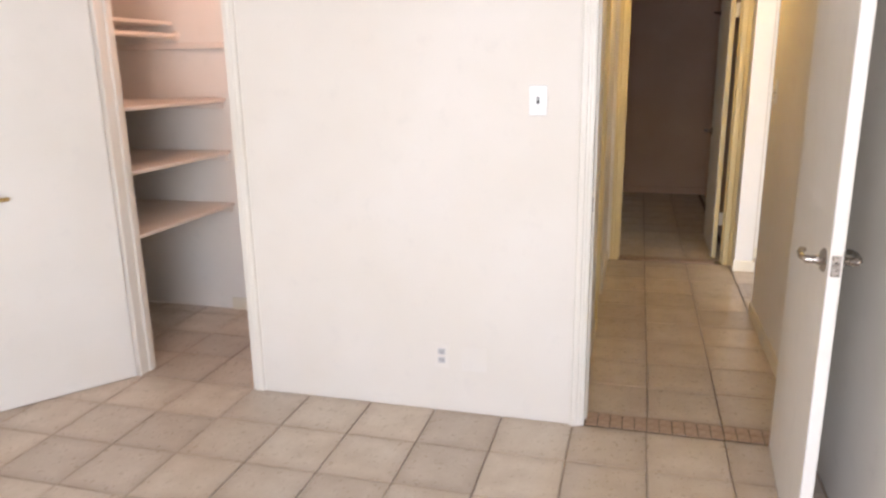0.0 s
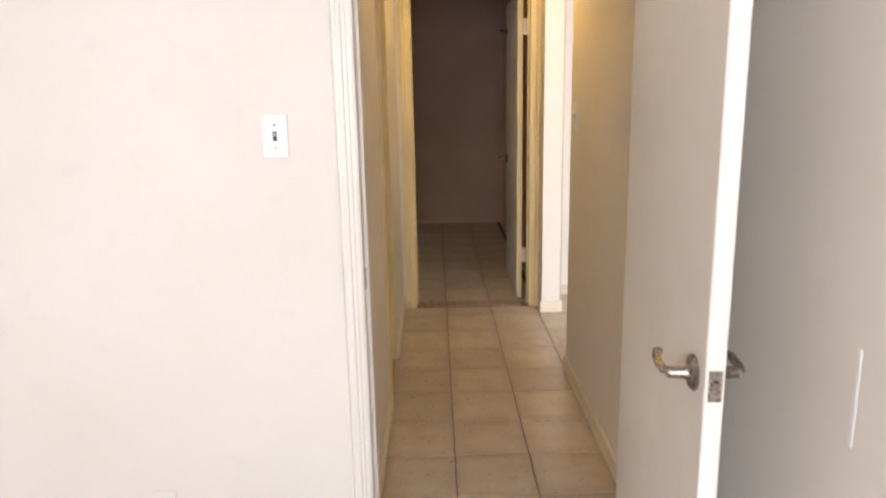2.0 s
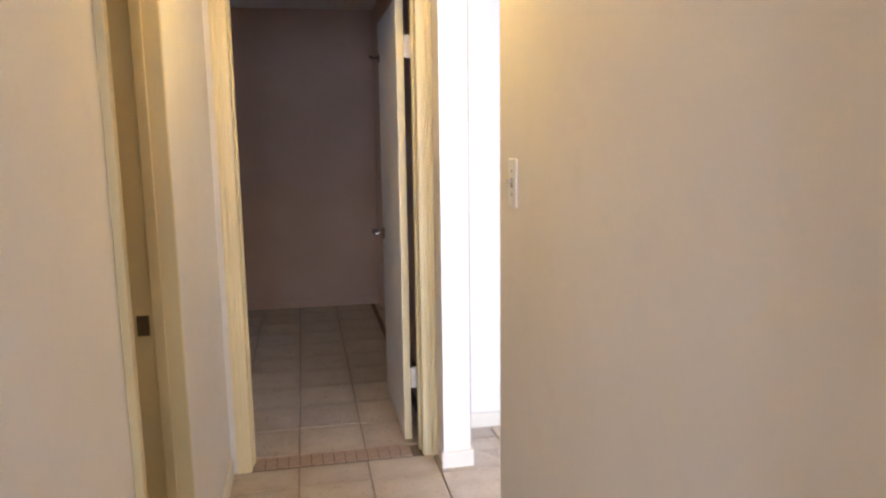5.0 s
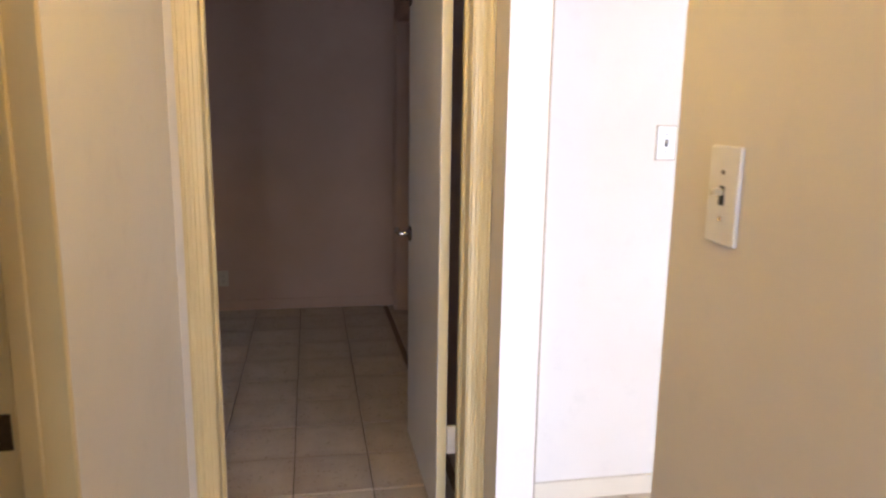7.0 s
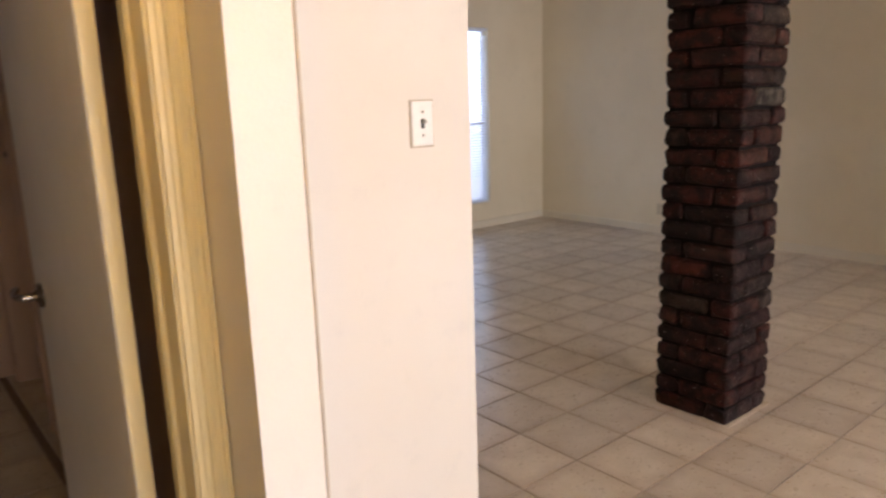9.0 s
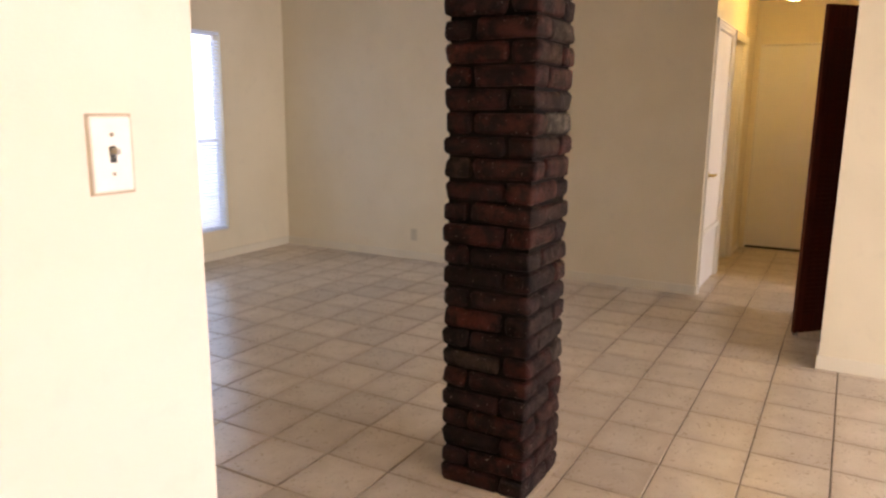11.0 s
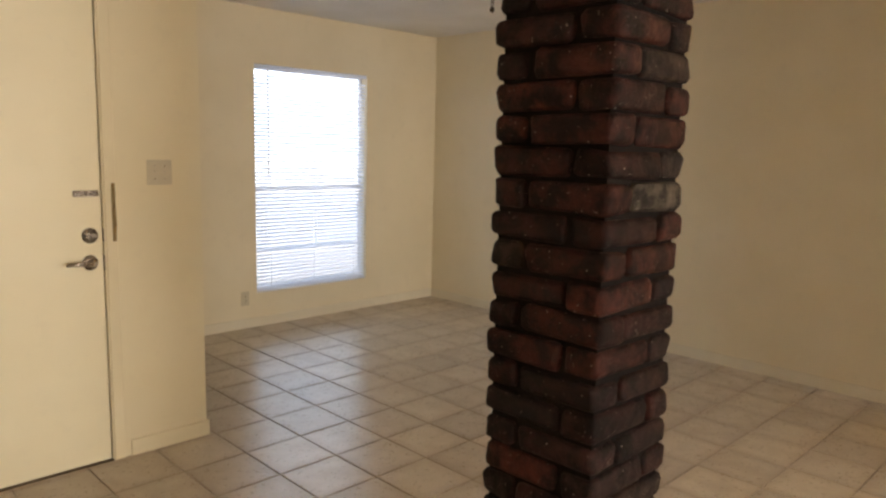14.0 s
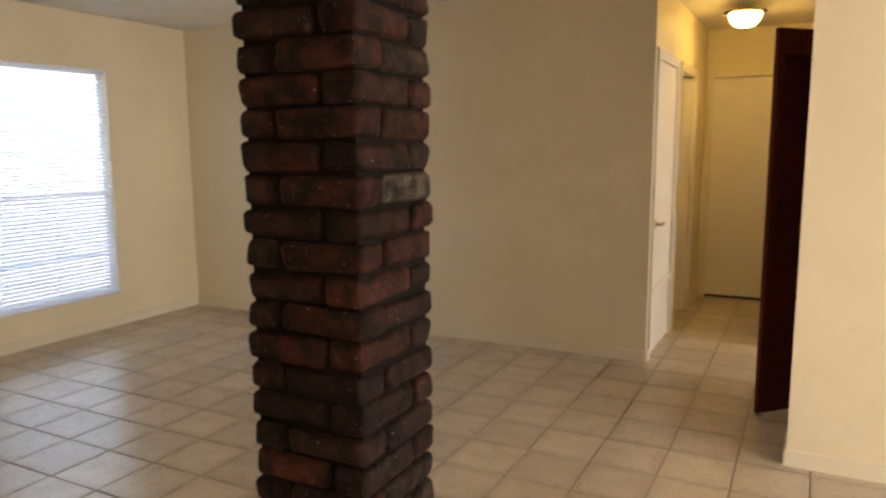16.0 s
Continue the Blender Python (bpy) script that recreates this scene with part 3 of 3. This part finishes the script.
d = thing("door_7", pose(8.28, 3.0, 0, 0, 0, 158), "cream painted passage door standing slightly ajar", "door", "structure")
leaf = boxes("door_leaf", [(0.0, 0.68, -0.035, 0.0, 0.012, 2.028)], DOOR, d, bevel=0.0025)
lever(leaf, pose(0.62, 0.0, 0.97, 0, 0, 180), 1, BRASS)
door_frame("door_frame", pose(8.953, 2.925, 0, 0, 0, -90), 0.785, 2.09, 0.117, "cream painted frame at the passage end", sides=(), stop=0.75)
d = thing("door_8", pose(0, 0, 0), "warm-lit cream flush door at the passage end", "door", "structure")
leaf = boxes("door_leaf", [(8.962, 8.998, 2.156, 2.909, 0.034, 2.071)], DOOR, d, bevel=0.0025)
# Dark strip set into the gap under the door as its shade.
boxes("gap_shade", [(8.964, 8.996, 2.158, 2.907, 0.008, 0.033)], SLOT, leaf, "dark strip filling the shaded gap under the door")

# ---- floor: grout bed, then tiles last ----
structure("floor", [(-3.62, 0.95, -4.32, 0.0, -0.12, 0.0)], PALEGROUT, "tan grout bed under the bedroom tiles", "floor")
structure("floor", [(-3.62, 9.35, 0.0, 7.24, -0.12, 0.0), (0.95, 9.35, -4.32, 0.0, -0.12, 0.0)], GROUT, "dark grout bed under beige ceramic tiles", "floor")

# ---- windows ----


def window(name, m, width, height, label, closed=12.0, wand=True, slat=None, gap=0.007):
    """A white sash window with mini blinds; local x across, the room face of the wall is y = 0, sill at z = 0."""
    slat = slat or SLAT
    w = thing(name, m, label, "window", "structure")
    d0, d1 = 0.075, 0.105
    boxes("window_frame", [(0, 0.026, d0, d1, 0, height), (width - 0.026, width, d0, d1, 0, height), (0.026, width - 0.026, d0, d1, 0, 0.035), (0.026, width - 0.026, d0, d1, height - 0.035, height)], ALU, w, bevel=0.002)
    boxes("meeting_rail", [(0.026, width - 0.026, d0 - 0.006, d1, height * 0.46, height * 0.46 + 0.012)], ALU, w, bevel=0.002)
    for z0, z1 in ((0.035, height * 0.46), (height * 0.46 + 0.012, height - 0.035)):
        p = boxes("pane", [(0.026, width - 0.026, 0.088, 0.092, z0, z1)], GLASS, w)
        p.visible_shadow = False
    boxes("insect_screen", [(0.026, width - 0.026, 0.100, 0.102, 0.035, height * 0.46)], SCREEN, w, "fine grey insect screen")
    boxes("window_sill", [(0.0, width, 0.004, d0, 0.0, 0.008)], TRIM, w, bevel=0.002)
    b = thing("window_blind", m, "white horizontal mini blind hanging in the window", "blind")
    boxes("head_rail", [(0.002, width - 0.002, 0.006, 0.032, height - 0.030, height - 0.002)], SLAT, b, bevel=0.003)
    boxes("bottom_rail", [(0.002, width - 0.002, 0.010, 0.032, 0.012, 0.024)], SLAT, b, bevel=0.003)
    bm = bmesh.new()
    pitch, n = 0.029, int((height - 0.075) / 0.029)
    tilt = radians(closed)
    for k in range(n):
        z = 0.042 + k * pitch
        row = []
        for j in range(4):
            u = -0.016 + 0.032 * j / 3
            arch = 0.002 * (1 - (u / 0.016) ** 2)
            row.append((0.026 + u * math.cos(tilt) - arch * math.sin(tilt), z + u * math.sin(tilt) + arch * math.cos(tilt)))
        sag = [(0.007, 0.0), (width / 2, -0.0015 * random.random()), (width - gap, 0.0)]
        grid = [[bm.verts.new((x, y, zz + dz)) for y, zz in row] for x, dz in sag]
        for a, c in zip(grid, grid[1:]):
            for j in range(3):
                bm.faces.new((a[j], c[j], c[j + 1], a[j + 1]))
    s = part("slats", bm, slat, b, "thin white vinyl slats", True)
    for x in (0.14, width / 2, width - 0.14):
        boxes("ladder_cord", [(x - 0.0012, x + 0.0012, 0.0055, 0.0075, 0.02, height - 0.03)], SLAT, b)
    if wand:
        bm = bmesh.new()
        add_tube(bm, [(0.115, -0.004, height - 0.04), (0.116, -0.006, height - 0.5), (0.117, -0.006, height - 0.86)], 0.0045, 8)
        part("tilt_wand", bm, TOGGLE, b, "grey plastic tilt wand")
    return w


window("window_1", pose(4.625, 7.121, 0.276), 1.110, 1.810, "tall white sash window with a white mini blind", 34)
window("window_2", pose(-1.5, 5.87, 0.276), 1.115, 1.784, "dim white sash window with closed blinds", 84, False, DENSE, 0.03)

# fence beyond the window
fence = thing("fence", pose(0, 11.6, -0.15), "low blue-grey weathered board fence across the yard", "fence")
for k in range(48):
    x = -4 + k * 0.30
    boxes("board", [(x, x + (0.235 if k % 3 == 1 else 0.288), 0.0, 0.02, 0.03, 0.84 + random.uniform(-0.015, 0.015))], FENCEWOOD, fence)
for x in (-2.6, -0.2, 2.2, 4.6, 7.0, 9.4):
    boxes("post", [(x, x + 0.09, 0.021, 0.11, 0, 0.9)], FENCEWOOD, fence)

# ---- switches and outlets ----


def switch(m, gangs, label, plate=None, toggle=None, tall=0.115, rim=None):
    plate, toggle = plate or PLATE, toggle or PLATE
    w = 0.070 if gangs == 1 else 0.116
    s = thing("light_switch", m, label, "light switch")
    bm = bmesh.new()
    add_box(bm, -w / 2, w / 2, -0.006, 0.0, -tall / 2, tall / 2, 0.0035, 2)
    p = part("cover_plate", bm, plate, s)
    if rim:
        boxes("painted_rim", [(-w / 2 - 0.004, w / 2 + 0.004, -0.0022, 0.0, -tall / 2 - 0.004, tall / 2 + 0.004)], rim, s, "tan paint built up round the plate", 0.001)
    for g in range(gangs):
        x = 0 if gangs == 1 else -0.023 + 0.046 * g
        boxes("slot", [(x - 0.0055, x + 0.0055, -0.0068, -0.0058, -0.0125, 0.0125)], SLOT if gangs == 1 else toggle, p, "toggle slot")
        bm = bmesh.new()
        add_box(bm, x - 0.004, x + 0.004, -0.021, -0.004, 0.0005, 0.0095, 0.0015)
        part("toggle", bm, toggle, p)
        for z in (0.030, -0.030):
            bm = bmesh.new()
            add_lathe(bm, [(0.0035, 0), (0.003, 0.0013)], 10, pose(x, -0.006, z, 90))
            part("screw", bm, NICKEL, p)
    return s


def outlet(m, label, plate=None, face=None):
    plate = plate or PLATE
    s = thing("wall_outlet", m, label, "outlet")
    bm = bmesh.new()
    add_box(bm, -0.035, 0.035, -0.0055, 0.0, -0.0575, 0.0575, 0.003, 2)
    p = part("cover_plate", bm, plate, s)
    for z in (0.0195, -0.0195):
        bm = bmesh.new()
        add_box(bm, -0.0165, 0.0165, -0.0075, -0.004, z - 0.014, z + 0.014, 0.003, 2)
        part("receptacle", bm, face or plate, p)
        boxes("contact_slots", [(-0.008, -0.0055, -0.0082, -0.0074, z - 0.002, z + 0.007), (0.0055, 0.008, -0.0082, -0.0074, z - 0.002, z + 0.007), (-0.002, 0.002, -0.0082, -0.0074, z - 0.010, z - 0.006)], SLOT, p)
    return s


switch(pose(-0.215, 0, 1.37), 1, "white single toggle switch on the bedroom wall", None, TOGGLE)
switch(pose(HR, 1.497, 1.342, 0, 0, -90), 1, "white single toggle switch on the hall wall", None, ALMOND, 0.128)
switch(pose(1.593, 3.02, 1.348), 1, "white single toggle switch with a tan painted rim", None, TOGGLE, 0.115, TANEDGE)
switch(pose(3.116, 5.352, 1.335), 2, "almond double toggle switch beside the front door", ALMOND, ALMOND)
outlet(pose(-0.62, 0, 0.27), "wall-coloured duplex outlet with grey receptacles", WALL, GREYFACE)
outlet(pose(4.52, 7.121, 0.247), "almond duplex outlet beside the window", ALMOND)
outlet(pose(6.569, 5.56, 0.245, 0, 0, -90), "almond duplex outlet low on the wall", ALMOND)
outlet(pose(-0.275, 5.87, 0.245), "almond duplex outlet in the back bedroom", ALMOND)
bm = bmesh.new()
add_box(bm, -0.055, 0.055, -0.0018, 0.0, -0.055, 0.055, 0.001)
patch = part("blank_plate", bm, WALL)
patch.matrix_world = pose(-0.475, 0, 0.262)
tagged(patch, "painted-over blank square plate beside the outlet", "cover plate")

boxes("paint_scrape", [(HR - 0.0012, HR + 0.001, -0.872, -0.862, 0.9, 1.07)], PLATE, bpy.data.objects["wall_hall_east"], "white scrape in the wall paint")

# ---- ceiling hook with a chain ----
hook = thing("ceiling_hook", pose(5.03, 5.04, H), "dark metal ceiling hook with a short hanging chain", "ceiling hook")
bm = bmesh.new()
add_lathe(bm, [(0.045, 0), (0.042, -0.012), (0.012, -0.022), (0.006, -0.03)], 20)
part("canopy", bm, DARKMETAL, hook, "", True)
for k in range(6):
    bm = bmesh.new()
    ring = [(0.009 * math.cos(a), 0, 0.017 * math.sin(a)) for a in (2 * math.pi * j / 12 for j in range(13))]
    add_tube(bm, ring, 0.0028, 6)
    link = part("chain_link", bm, DARKMETAL, hook, "", True)
    link.matrix_local = pose(0, 0, -0.042 - 0.027 * k, 0, 0, 90 * (k % 2))
bm = bmesh.new()
add_lathe(bm, [(0.004, -0.225), (0.013, -0.216), (0.017, -0.203), (0.008, -0.192)], 14)
part("drop", bm, DARKMETAL, hook, "", True)

# ---- closet fittings ----
for z in (1.335, 1.025, 0.705):
    s = thing("closet_shelf", pose(0, 0, z), "pale painted plywood closet shelf on wall cleats", "shelf", group="shelves in the closet")
    boxes("shelf_board", [(-3.49, -2.222, 0.125, 1.036, -0.019, 0)], SHELF, s, bevel=0.002)
    boxes("cleat", [(-3.49, -2.24, 1.018, 1.038, -0.06, -0.020)], SHELF, s, bevel=0.002)
s = thing("closet_shelf", pose(0, 0, 1.78), "narrow pale painted upper closet shelf", "shelf", group="shelves in the closet")
boxes("shelf_board", [(-3.49, -2.53, 0.125, 1.036, -0.019, 0)], SHELF, s, bevel=0.002)
boxes("cleat", [(-3.49, -2.2, 1.018, 1.038, -0.155, -0.12)], SHELF, s, bevel=0.002)
bm = bmesh.new()
add_tube(bm, [(-2.52, 0.125, 1.70), (-2.52, 1.038, 1.70)], 0.016, 14)
rod = tagged(part("closet_rod", bm, SHELF, smooth=True), "pale wooden hanging rod under the upper shelf", "closet rod")
bm = bmesh.new()
add_lathe(bm, [(0.030, 0), (0.030, 0.012), (0.020, 0.016)], 18, pose(-2.52, 1.038, 1.70, 90))
part("rod_flange", bm, SHELF, rod, "", True)

# ---- ceiling lamps ----


def ceiling_lamp(x, y, label, glass):
    s = thing("ceiling_lamp", pose(x, y, H), label, "ceiling lamp", group="flush ceiling lamps")
    bm = bmesh.new()
    add_lathe(bm, [(0.062, 0), (0.060, -0.016), (0.030, -0.026), (0.010, -0.032), (0.010, -0.055)], 28)
    part("canopy", bm, PLATE, s, "pale ceiling canopy with a short stem", True)
    bm = bmesh.new()
    add_lathe(bm, [(0.012, -0.050), (0.09, -0.050), (0.150, -0.056), (0.153, -0.064), (0.140, -0.070), (0.1, -0.068)], 36)
    part("rim", bm, DARKMETAL, s, "dark bronze metal rim", True)
    bm = bmesh.new()
    add_lathe(bm, [(0.118, -0.071), (0.115, -0.092), (0.103, -0.124), (0.074, -0.154), (0.035, -0.170), (0.004, -0.172)], 36)
    part("shade", bm, glass, s, "glowing frosted glass bowl", True)
    bm = bmesh.new()
    add_lathe(bm, [(0.004, -0.190), (0.010, -0.186), (0.012, -0.178), (0.006, -0.171)], 14)
    part("finial", bm, DARKMETAL, s, "", True)
    return s


ceiling_lamp(7.75, 2.56, "lit flush ceiling lamp with a frosted bowl", GLOW)
ceiling_lamp(0.43, 1.75, "lit flush ceiling lamp with an amber bowl", AMBER)

# ---- louvred bifold panel ----
louv = thing("louvred_door", pose(5.825, 2.238, 0, 0, 0, -44), "dark red-brown louvred wooden bifold panel, folded open", "louvred door")
LW = 0.30
for x0 in (0.0, LW - 0.05):
    boxes("stile", [(x0, x0 + 0.05, -0.014, 0.014, 0.03, 2.05)], REDWOOD, louv, bevel=0.003)
for z0, z1 in ((0.03, 0.16), (1.925, 2.05)):
    boxes("rail", [(0.05, LW - 0.05, -0.013, 0.013, z0, z1)], REDWOOD, louv, bevel=0.002)
slat = None
for a, b in ((0.165, 1.965),):
    k, z = 0, a
    while z < b:
        if slat is None:
            bm = bmesh.new()
            add_box(bm, 0.048, LW - 0.048, -0.022, 0.022, -0.003, 0.003, 0.001)
            bmesh.ops.rotate(bm, verts=bm.verts, cent=(0, 0, 0), matrix=Matrix.Rotation(radians(56), 3, "X"))
            slat = part("louvre", bm, REDWOOD, louv)
            slat.location = (0, 0, z)
        else:
            o = new("louvre", slat.data)
            o.parent, o.location = louv, (0, 0, z)
        z += 0.030
boxes("bolt", [(0.02, 0.03, -0.018, 0.018, 0.0, 0.04)], NICKEL, louv, "steel bottom pivot")

# ---- brick pillar ----
PX0, PY0, PS = 3.108, 2.941, 0.350
pillar = thing("pillar", pose(PX0, PY0, 0), "square pillar of dark red tumbled bricks", "pillar", "structure")
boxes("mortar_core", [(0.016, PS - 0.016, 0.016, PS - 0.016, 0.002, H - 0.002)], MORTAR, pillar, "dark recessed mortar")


def brick_mesh(seed, length, depth, height, material=None):
    rnd = random.Random(seed)
    bm = bmesh.new()
    add_box(bm, 0, length, 0, depth, 0, height, 0.018, 3)
    off = Vector((rnd.random() * 50, rnd.random() * 50, 0))
    for v in bm.verts:
        v.co += 0.010 * noise.noise_vector(v.co * 14 + off) + 0.004 * noise.noise_vector(v.co * 60 + off)
    bmesh.ops.recalc_face_normals(bm, faces=bm.faces)
    me = bpy.data.meshes.new("brick")
    bm.to_mesh(me)
    bm.free()
    me.materials.append(material or BRICK)
    me.polygons.foreach_set("use_smooth", [True] * len(me.polygons))
    return me


CH, FIRST = 0.0785, 0.0785
COURSES = 1 + math.ceil((H - FIRST) / CH)
BL, BD = 0.238, 0.103
brick_kinds = [brick_mesh(k, BL, BD, CH - 0.010) for k in range(12)]
grey_kind = brick_mesh(40, BL, BD, CH - 0.010, GREYBRICK)
GREY = {(17, 0)}
for c in range(COURSES):
    z0 = 0.0 if c == 0 else FIRST + (c - 1) * CH
    room = min(FIRST if c == 0 else CH, H - z0)
    for k in range(4):
        o = new("brick", grey_kind if (c, k) in GREY else brick_kinds[(c * 7 + k * 5 + c // 3) % 12])
        o.parent = pillar
        centre = Matrix.Translation((PS / 2, PS / 2, z0 + 0.004)) @ pose(random.uniform(-0.003, 0.003), random.uniform(-0.003, 0.003), 0, 0, random.uniform(-0.5, 0.5), 90 * k + random.uniform(-1.0, 1.0))
        place = Matrix.Translation((-PS / 2, -PS / 2, 0)) if c % 2 == 0 else Matrix.Translation((PS / 2 - BL, -PS / 2, 0))
        o.matrix_local = centre @ place @ Matrix.Diagonal((1, 1, (room - 0.008) / (CH - 0.010), 1))

boxes("mortar_skirt", [(-0.014, PS + 0.014, -0.014, PS + 0.014, 0.006, 0.0105)], TANEDGE, pillar, "tan smeared grout round the base")

# ---- mosaic thresholds ----


def mosaic(name, x0, x1, y0, y1, label):
    s = thing(name, pose(x0, y0, 0.006), label, "threshold", "structure")
    bm = bmesh.new()
    add_box(bm, 0, 0.046, 0, 0.054, 0.002, 0.0085, 0.0015)
    first = None
    rows = int((y1 - y0) / 0.058)
    cols = int((x1 - x0) / 0.051)
    for j in range(rows):
        for i in range(cols):
            if first is None:
                first = part("mosaic_tile", bm, MOSAIC, s)
                first.location = (0.002, 0.002, 0)
            else:
                o = new("mosaic_tile", first.data)
                o.parent, o.location = s, (0.002 + i * 0.051, 0.002 + j * 0.058, random.uniform(-0.001, 0.001))


mosaic("threshold", 0.01, 0.775, 0.0, 0.122, "strip of small brown mosaic tiles in the doorway")
mosaic("threshold", 0.068, 0.832, 2.76, 2.888, "strip of small brown mosaic tiles under the door")

# ---- floor tiles ----
P = 0.3055


def tile_mesh():
    bm = bmesh.new()
    s = P / 2 - 0.0024
    a = [bm.verts.new((x, y, -0.002)) for x, y in ((-s, -s), (s, -s), (s, s), (-s, s))]
    b = [bm.verts.new((x, y, 0.005)) for x, y in ((-s, -s), (s, -s), (s, s), (-s, s))]
    q = s - 0.0035
    c = [bm.verts.new((x, y, 0.0078)) for x, y in ((-q, -q), (q, -q), (q, q), (-q, q))]
    for lo, hi in ((a, b), (b, c)):
        for k in range(4):
            bm.faces.new((lo[k], lo[(k + 1) % 4], hi[(k + 1) % 4], hi[k]))
    bm.faces.new(c)
    me = bpy.data.meshes.new("tile")
    bm.to_mesh(me)
    bm.free()
    me.materials.append(TILE)
    return me


TILE_MESH = tile_mesh()


def tiles(label, x0, y0, x_from, x_to, y_from, y_to, cut=None):
    """Tiles on a grid that passes through (x0, y0), over a rectangle; those past y = cut are sawn off there."""
    f = thing("floor", pose(0, 0, 0), label, "floor", "structure")
    for i in range(math.floor((x_from - x0) / P), math.ceil((x_to - x0) / P)):
        for j in range(math.floor((y_from - y0) / P), math.ceil((y_to - y0) / P)):
            cx, cy = x0 + (i + 0.5) * P, y0 + (j + 0.5) * P
            if not (x_from <= cx < x_to and y_from <= cy < y_to):
                continue
            o = new("tile", TILE_MESH)
            o.parent = f
            o.location = (cx, cy, random.uniform(-0.0006, 0.0006))
            o.rotation_euler = (random.uniform(-0.0012, 0.0012), random.uniform(-0.0012, 0.0012), random.uniform(-0.002, 0.002) + random.choice((0, 1, 2, 3)) * math.pi / 2)
            if cut and cy + P / 2 > cut:
                low = cy - P / 2
                o.location.y, o.scale.y = (low + cut) / 2, (cut - low) / P
                o.rotation_euler = (0, 0, 0)


tiles("beige cloudy ceramic tiles of the bedroom floor", 0.262, -0.305, -3.4, 0.95, -4.2, 0.1)
tiles("beige cloudy ceramic tiles of the closet floor", 0.262, -0.305, -3.3, -0.95, 0.1, 1.15)
tiles("beige cloudy ceramic tiles of the hall floor", 0.268, 2.576, -0.2, 1.05, 0.13, 2.86, 2.757)
tiles("beige cloudy ceramic tiles of the back bedroom", 0.268, 2.893, -2.2, 1.0, 2.9, 6.0)
tiles("beige cloudy ceramic tiles of the living room", 0.300, 2.885, 1.05, 4.6, 0.0, 7.3)
tiles("beige cloudy ceramic tiles by the far wall", 0.300, 2.885, 4.6, 6.7, 1.4, 7.3)
tiles("beige cloudy ceramic tiles of the passage", 0.300, 2.885, 6.7, 9.1, 1.9, 3.2)
tiles("beige cloudy ceramic tiles by the patio door", 0.300, 2.885, 1.05, 5.3, -2.5, 0.0)
tiles("beige cloudy ceramic tiles beside the kitchen wall", 0.300, 2.885, 4.6, 5.3, 0.0, 1.4)
tiles("beige cloudy ceramic tiles of the kitchen", 0.300, 2.885, 5.4, 9.0, -2.5, 1.9)
